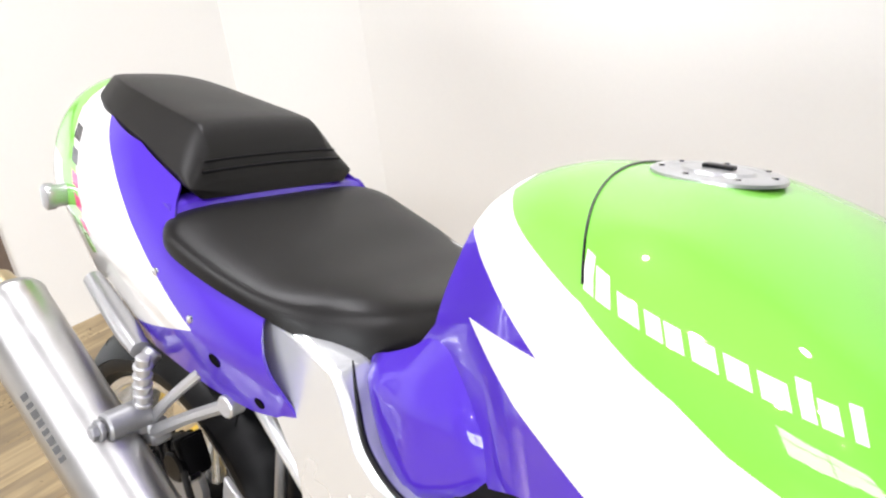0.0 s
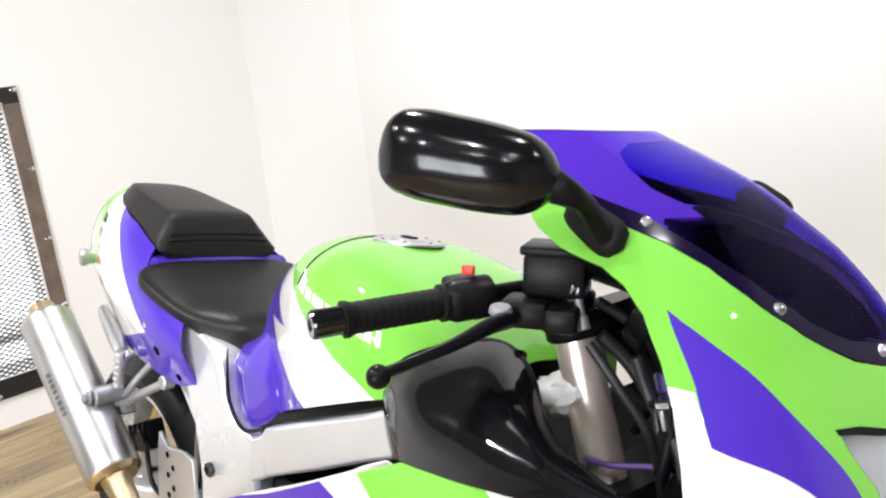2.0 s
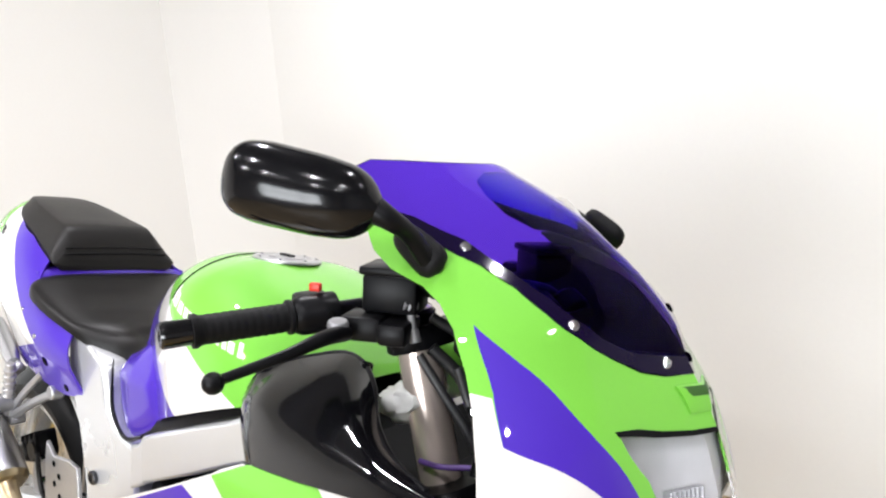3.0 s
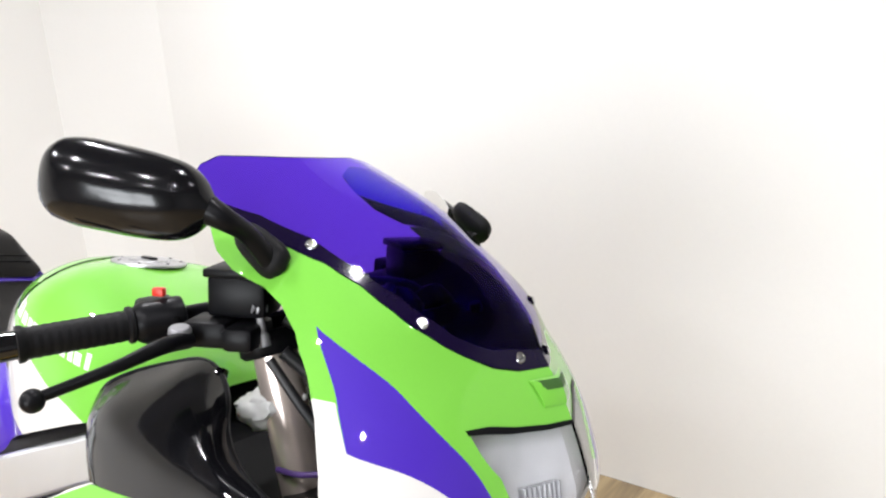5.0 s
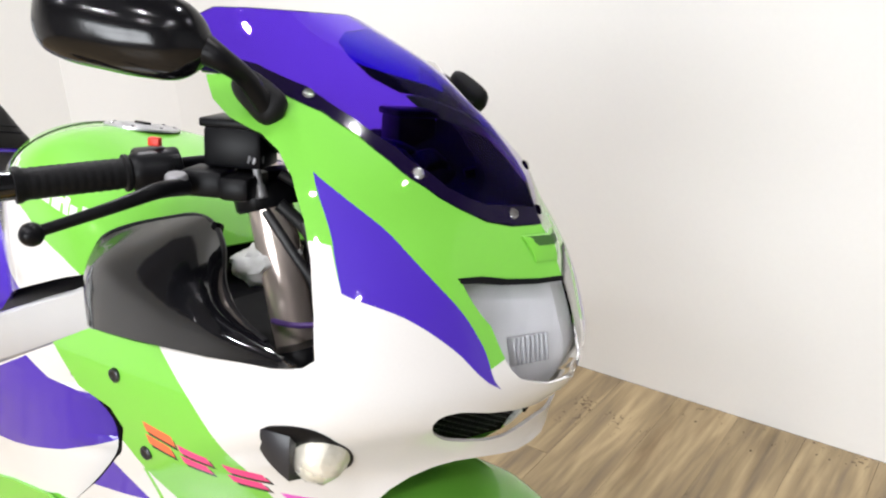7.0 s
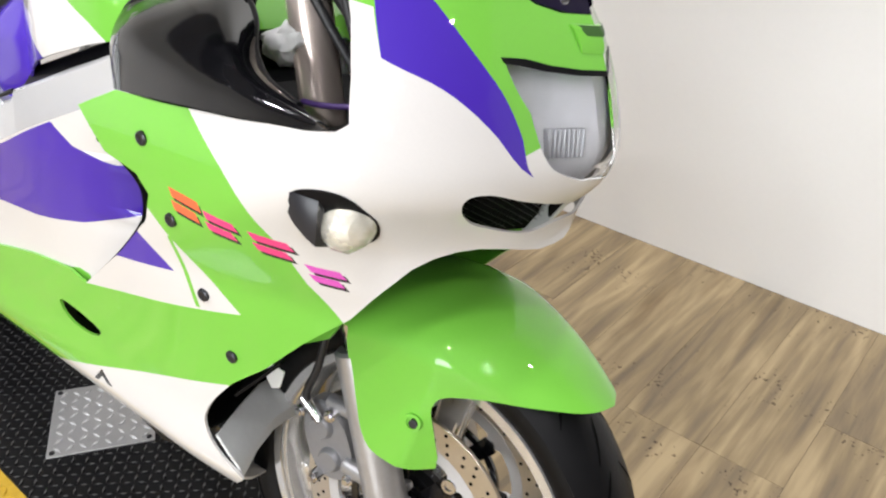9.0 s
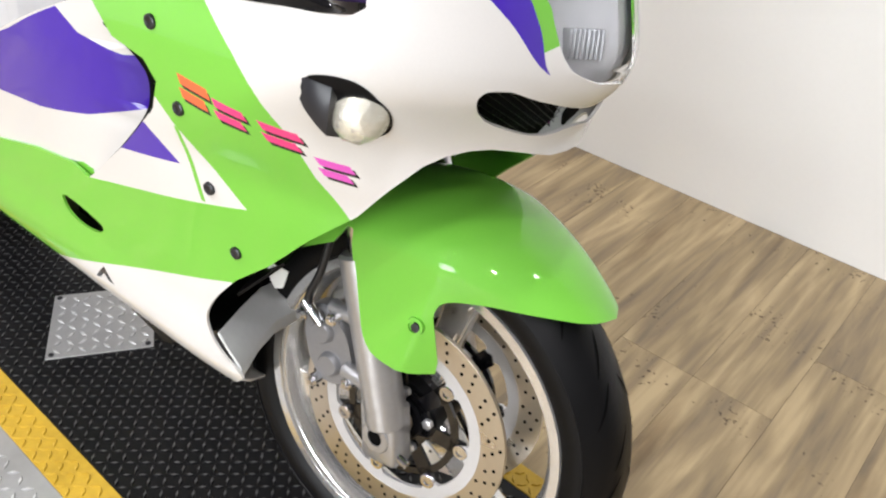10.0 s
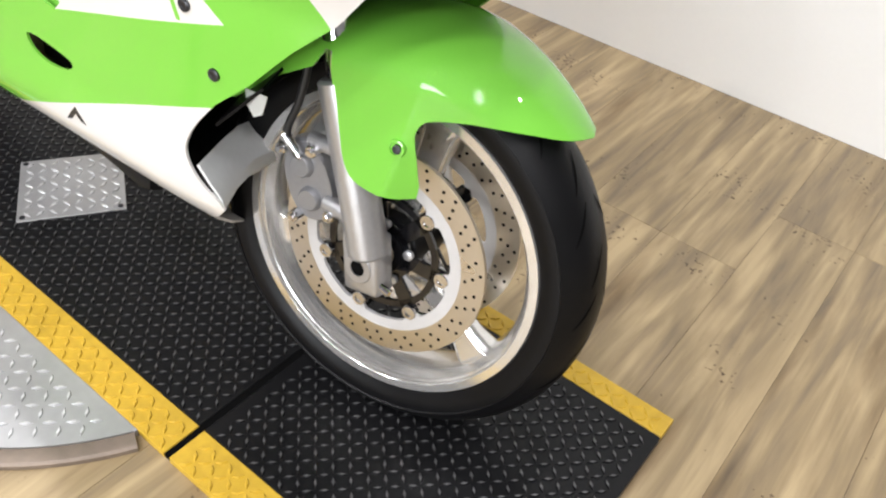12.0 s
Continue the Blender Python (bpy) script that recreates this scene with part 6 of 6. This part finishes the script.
bd = (bo - bi).normalized()
bl = (bo - bi).length
BM = Matrix.Translation(bi) @ turn_to(bd)


def controls(side, mirror_m):
    def mk(name, bm, mat, label=""):
        bmesh.ops.transform(bm, matrix=mirror_m, verts=bm.verts)
        return part(name, bm, mat, bars, label)

    bm = bmesh.new()
    lathe(bm, [(-0.06, 0.0), (-0.06, 0.011), (bl - 0.002, 0.011), (bl - 0.002, 0.0)], BM, 20)
    mk("bar", bm, BLACK, "black bar tube")
    bm = bmesh.new()
    prof = [(0.088, 0.0185), (0.090, 0.0205), (0.094, 0.0205), (0.096, 0.0165)]
    for k in range(22):
        u = 0.098 + (bl - 0.135) * k / 21
        prof += [(u, 0.0166 + (0.0005 if k % 2 else 0.0)), (u + 0.0018, 0.0166 + (0.0005 if k % 2 else 0.0))]
    e = prof[-1][0]
    prof += [(e + 0.004, 0.0195), (e + 0.009, 0.0195), (e + 0.010, 0.013)]
    lathe(bm, prof, BM, 28)
    mk("grip", bm, RUBBER, "ribbed black rubber grip")
    bm = bmesh.new()
    lathe(bm, [(e + 0.009, 0.0), (e + 0.009, 0.015), (e + 0.040, 0.0155), (e + 0.043, 0.013), (e + 0.043, 0.007), (e + 0.040, 0.006), (e + 0.040, 0.0)], BM, 24)
    mk("bar_end", bm, GLOSS_BLACK, "black bar end weight")
    bm = bmesh.new()
    lathe(bm, [(0.034, 0.018), (0.036, 0.0235), (0.055, 0.0245), (0.057, 0.0235), (0.078, 0.0235), (0.084, 0.021), (0.088, 0.018)], BM, 24)
    box(bm, (0.040, 0.030, 0.040), BM @ pose(-0.010, 0.008, 0.060), 0.006)
    mk("switch_housing", bm, BLACK, "black switch housing")
    bm = bmesh.new()
    box(bm, (0.014, 0.009, 0.010), Matrix.Translation((-0.279, -0.205, 1.058)) @ pose(0, 0, 0, 0, 0, 25), 0.002)
    mk("kill_switch", bm, RED, "red kill switch")
    bm = bmesh.new()
    ball(bm, bi + bd * 0.06 + Vector((0.024, 0.004, 0.002)), 0.006)
    mk("starter_button", bm, HOLE)
    # lever
    bm = bmesh.new()
    hose(bm, [(-0.205, -0.222, 1.020), (-0.195, -0.262, 1.022), (-0.198, -0.305, 1.012), (-0.212, -0.345, 1.000), (-0.222, -0.372, 0.992)], [0.0095, 0.0085, 0.0065, 0.0058, 0.0056], 12)
    ball(bm, (-0.223, -0.378, 0.990), 0.0115)
    mk("brake_lever", bm, BLACK, "black lever with ball end")
    bm = bmesh.new()
    rod(bm, (-0.211, -0.228, 1.026), (-0.210, -0.229, 1.034), 0.0125, 0.0115, 20)
    mk("lever_adjuster", bm, CALIPER, "round grey lever adjuster")
    bm = bmesh.new()
    box(bm, (0.050, 0.050, 0.030), Matrix.Translation((-0.212, -0.185, 1.022)) @ pose(0, 0, 0, 0, 0, 28), 0.007)
    box(bm, (0.034, 0.070, 0.026), Matrix.Translation((-0.178, -0.165, 1.020)) @ pose(0, 0, 0, 0, 0, 28), 0.006)
    mk("master_cylinder", bm, BLACK, "black master cylinder")
    bm = bmesh.new()
    box(bm, (0.066, 0.058, 0.046), Matrix.Translation((-0.200, -0.150, 1.060)) @ pose(0, 0, 0, 0, 0, 28), 0.006)
    box(bm, (0.072, 0.064, 0.010), Matrix.Translation((-0.200, -0.150, 1.086)) @ pose(0, 0, 0, 0, 0, 28), 0.003)
    mk("fluid_reservoir", bm, BLACK, "black square fluid reservoir")
    bm = bmesh.new()
    rod(bm, (-0.168, -0.150, 1.047), (-0.172, -0.162, 1.049), 0.0095, seg=18)
    rod(bm, (-0.171, -0.160, 1.049), (-0.173, -0.166, 1.050), 0.0065, seg=6)
    rod(bm, (-0.168, -0.158, 1.042), (-0.158, -0.160, 1.012), 0.0045, seg=12)
    rod(bm, (-0.161, -0.160, 1.022), (-0.156, -0.160, 1.008), 0.0068, seg=12)
    mk("hose_banjo", bm, CALIPER, "grey banjo bolt and union")
    bm = bmesh.new()
    box(bm, (0.060, 0.050, 0.030), Matrix.Translation((-0.222, -0.115, 1.008)), 0.008)
    rod(bm, (-0.225, -0.104, 0.985), (-0.222, -0.104, 1.035), 0.033, seg=28)
    mk("bar_clamp", bm, BLACK, "black clip-on clamp")
    bm = bmesh.new()
    hose(bm, [(-0.150, -0.160, 0.995), (-0.120, -0.150, 0.955), (-0.090, -0.130, 0.90), (-0.08, -0.110, 0.82)], 0.0055)
    hose(bm, [(-0.150, -0.140, 1.000), (-0.125, -0.120, 0.970), (-0.095, -0.105, 0.920), (-0.075, -0.10, 0.87)], 0.008)
    mk("control_cable", bm, HOSE, "black control cables")


controls(-1, Matrix())
controls(1, Matrix.Diagonal((1, -1, 1, 1)))

# clutter inside the fairing window and behind the screen
bm = bmesh.new()
bmesh.ops.create_icosphere(bm, subdivisions=4, radius=1.0)
for v in bm.verts:
    r = 1 + 0.30 * noise.noise(v.co * 1.9) + 0.12 * noise.noise(v.co * 5.0)
    v.co = Vector((-0.214 + 0.046 * r * v.co.x, -0.098 + 0.034 * r * v.co.y, 0.914 + 0.027 * r * v.co.z + 0.012 * v.co.x))
part("cloth_wad", bm, CLOTH, bike, "crumpled white cloth wad behind the fork")
bm = bmesh.new()
box(bm, (0.05, 0.24, 0.085), pose(-0.085, 0, 0.985, 0, -30, 0), 0.02)
cluster = part("dashboard", bm, BLACK, bike, "black dashboard housing")
for y in (-0.075, 0.0, 0.075):
    bm = bmesh.new()
    rod(bm, (-0.105, y, 1.000), (-0.135, y, 1.020), 0.042 if y else 0.050, seg=28)
    part("gauge", bm, BLACK, cluster, "round black gauge pod")
for p in ([(-0.02, -0.14, 0.86), (-0.05, -0.12, 0.95), (-0.06, -0.10, 1.03), (-0.10, -0.02, 1.06)], [(0.0, -0.10, 0.84), (-0.04, -0.09, 0.92), (-0.07, -0.11, 0.99)], [(-0.06, -0.16, 0.88), (-0.06, -0.14, 0.94), (-0.07, -0.12, 1.0), (-0.09, -0.13, 1.03)],
          [(-0.02, 0.14, 0.86), (-0.05, 0.12, 0.95), (-0.06, 0.10, 1.03)]):
    bm = bmesh.new()
    hose(bm, p, 0.008)
    part("fairing_stay", bm, BLACK, bike, "black fairing stay")
bm = bmesh.new()
for k in range(5):
    box(bm, (0.03, 0.035, 0.03), pose(-0.045 + 0.012 * k, -0.135 + 0.02 * (k % 2), 0.865 + 0.034 * k, 10 * k, 20, 15 * k), 0.004)
part("wiring_block", bm, DARK, bike, "dark connectors behind the fork")
bm = bmesh.new()
rod(bm, (-0.075, -0.125, 0.965), (-0.055, -0.130, 0.905), 0.012, seg=16)
rod(bm, (-0.08, -0.122, 0.975), (-0.072, -0.124, 0.955), 0.016, seg=16)
part("ignition_coil", bm, vary("violet glazed metal", (0.16, 0.12, 0.34), 0.2, 0.8, scale=60, bump=0.05), bike)
bm = bmesh.new()
hose(bm, [(-0.165, -0.135, 0.858), (-0.130, -0.136, 0.862), (-0.09, -0.12, 0.868), (-0.06, -0.135, 0.872)], 0.0035)
part("cable_tie", bm, vary("violet cable sleeve", (0.10, 0.05, 0.22), 0.4, scale=80, bump=0.05), bike)
# inner liner that closes the cockpit
bm = bmesh.new()
rings(bm, [[(float(NOSE_X(z)) - 0.05 - 0.9 * y * y - 0.02, y, z) for y in np.linspace(-0.17, 0.17, 11)] for z in (0.84, 0.90, 0.96, 1.0)], closed=False)
part("cockpit_liner", bm, LINER, bike, "black cockpit lining", solid=0.004)
bm = bmesh.new()
rings(bm, [[(-0.30, y, 0.84), (-0.15, y, 0.80), (0.05, y, 0.80)] for y in np.linspace(-0.20, 0.20, 7)], closed=False)
part("inner_tray", bm, LINER, bike, "black inner tray", solid=0.004)
bm = bmesh.new()
rings(bm, [[(x, 0.190 - 0.45 * max(0.0, x + 0.17), z) for z in (0.82, 0.88, 0.94, 1.015 - 0.45 * max(0.0, x + 0.17))] for x in (-0.30, -0.22, -0.15, -0.10, -0.05)], closed=False)
part("inner_cowl", bm, LINER, bike, "dark inner face of the far cowl", solid=0.004)
for k, p in enumerate(([(-0.17, -0.12, 1.03), (-0.14, -0.09, 1.00), (-0.13, -0.06, 0.93), (-0.17, -0.03, 0.86)], [(-0.19, -0.10, 1.05), (-0.15, -0.04, 1.065), (-0.12, 0.05, 1.05), (-0.15, 0.12, 1.0)],
                       [(-0.10, -0.15, 0.99), (-0.085, -0.145, 0.95), (-0.05, -0.15, 0.91), (-0.03, -0.17, 0.89)], [(-0.07, -0.12, 1.0), (-0.05, -0.13, 0.96), (-0.02, -0.15, 0.93), (0.0, -0.16, 0.90)])):
    bm = bmesh.new()
    hose(bm, p, 0.0065 - 0.001 * (k % 2))
    part("cable", bm, HOSE, bike, "black looped cable")
for p0, p1, r in (((-0.070, -0.150, 0.955), (-0.064, -0.150, 0.925), 0.010), ((-0.045, -0.155, 0.985), (-0.030, -0.160, 0.975), 0.007), ((-0.055, -0.150, 1.005), (-0.035, -0.152, 1.000), 0.006)):
    bm = bmesh.new()
    rod(bm, p0, p1, r, r * 0.9, 14)
    rod(bm, p0, Vector(p0).lerp(Vector(p1), 0.3), r * 1.25, seg=6)
    part("fitting", bm, CHROME, bike, "small bright metal fitting")
# side stand on the far side
bm = bmesh.new()
hose(bm, [(-0.78, 0.15, 0.32), (-0.80, 0.24, 0.15), (-0.82, 0.30, -0.045)], 0.012)
box(bm, (0.08, 0.05, 0.008), pose(-0.82, 0.31, -0.045, 9, 0, 0), 0.002)
part("side_stand", bm, BLACK, bike, "black side stand")

# white tag in the dark scoop and the rear brake behind the silencer
bm = bmesh.new()
prism(bm, [(-0.028, 0.006), (0.022, 0.016), (0.013, -0.013), (-0.005, -0.024), (-0.024, -0.013)], 0.0015, pose(-0.150, -0.166, 0.512, 90, 0, -12))
part("tag", bm, CLOTH, bike, "small white tag")
bm = bmesh.new()
box(bm, (0.105, 0.042, 0.062), pose(-1.315, -0.118, 0.528, 0, -22, 0), 0.012)
for k in range(4):
    box(bm, (0.008, 0.046, 0.050), pose(-1.350 + 0.024 * k, -0.120, 0.520 + 0.010 * k, 0, -22, 0), 0.003)
rod(bm, (-1.290, -0.148, 0.530), (-1.290, -0.12, 0.530), 0.024, seg=20)
rod(bm, (-1.340, -0.148, 0.512), (-1.340, -0.12, 0.512), 0.021, seg=20)
part("rear_caliper", bm, DARK, bike, "dark rear brake caliper")
bm = bmesh.new()
prism(bm, smooth_poly([(-0.05, -0.06), (0.03, -0.055), (0.05, -0.01), (0.028, 0.055), (-0.035, 0.05)], 3), 0.012, pose(-1.325, -0.100, 0.462, 90, 0, 0), 0.003)
part("caliper_hanger", bm, CALIPER, bike, "grey rear caliper hanger")
bm = bmesh.new()
hose(bm, [(-1.275, -0.140, 0.535), (-1.245, -0.150, 0.500), (-1.225, -0.150, 0.455), (-1.160, -0.150, 0.445), (-1.06, -0.155, 0.47)], 0.0055, 10)
part("brake_hose", bm, HOSE, bike, "black rear brake hose")
for z in (0.520, 0.470):
    bm = bmesh.new()
    rod(bm, (-1.262, -0.142, z), (-1.262, -0.122, z), 0.008, seg=6)
    part("bolt", bm, CHROME, bike)
bm = bmesh.new()
rod(bm, (-1.070, -0.118, 0.645), (-1.088, -0.122, 0.500), 0.0075, seg=14)
part("damper_rod", bm, CAST, bike, "slim grey damper rod")
bm = bmesh.new()
rod(bm, (-1.052, -0.104, 0.640), (-1.066, -0.106, 0.480), 0.017, seg=18)
part("damper_body", bm, DARK, bike, "dark damper body")
bm = bmesh.new()
hose(bm, [(-1.400, -0.166, 0.800), (-1.358, -0.171, 0.780), (-1.300, -0.180, 0.757), (-1.255, -0.188, 0.742)], [0.013, 0.0155, 0.0165, 0.013], 18)
part("strap_bracket", bm, CAST, bike, "silver tube bracket below the tail")
bm = bmesh.new()
rod(bm, (-1.238, -0.198, 0.728), (-1.238, -0.178, 0.742), 0.012, seg=18)
rod(bm, (-1.238, -0.204, 0.724), (-1.238, -0.196, 0.730), 0.0075, seg=6)
part("bracket_bolt", bm, CAST, bike)
bm = bmesh.new()
lathe(bm, [(-0.0025, 0.115), (0.0025, 0.115), (0.0025, 0.075), (-0.0025, 0.075), (-0.0025, 0.115)], pose(-1.437, -0.095, 0.345, 90, 0, 0), 64)
part("rear_rotor", bm, ROTOR, bike, "steel rear brake rotor")

# ---- floor planks, laid towards the side wall ----
def plank_mesh(length):
    bm = bmesh.new()
    box(bm, (0.1772, length - 0.0008, 0.015), pose(0, 0, -0.0075), 0.0006)
    me = bpy.data.meshes.new("plank")
    bm.to_mesh(me)
    bm.free()
    me.materials.append(PLANK)
    return me


PLANKS = {}
rng = random.Random(4)
px0 = -2.955
while px0 < 4.5:
    y = WALL_Y - 0.002
    first = True
    while y > -4.4:
        ln = rng.choice((0.45, 0.7, 0.95)) if first else 1.22
        first = False
        ln = min(ln, y + 4.58)
        if ln > 0.1:
            me = PLANKS.setdefault(round(ln, 2), None) or plank_mesh(round(ln, 2))
            PLANKS[round(ln, 2)] = me
            ob = new("plank", me)
            ob.parent = floor
            cy = y - ln / 2
            ob.location = (px0, cy, -0.0150)
        y -= ln
    px0 += 0.178
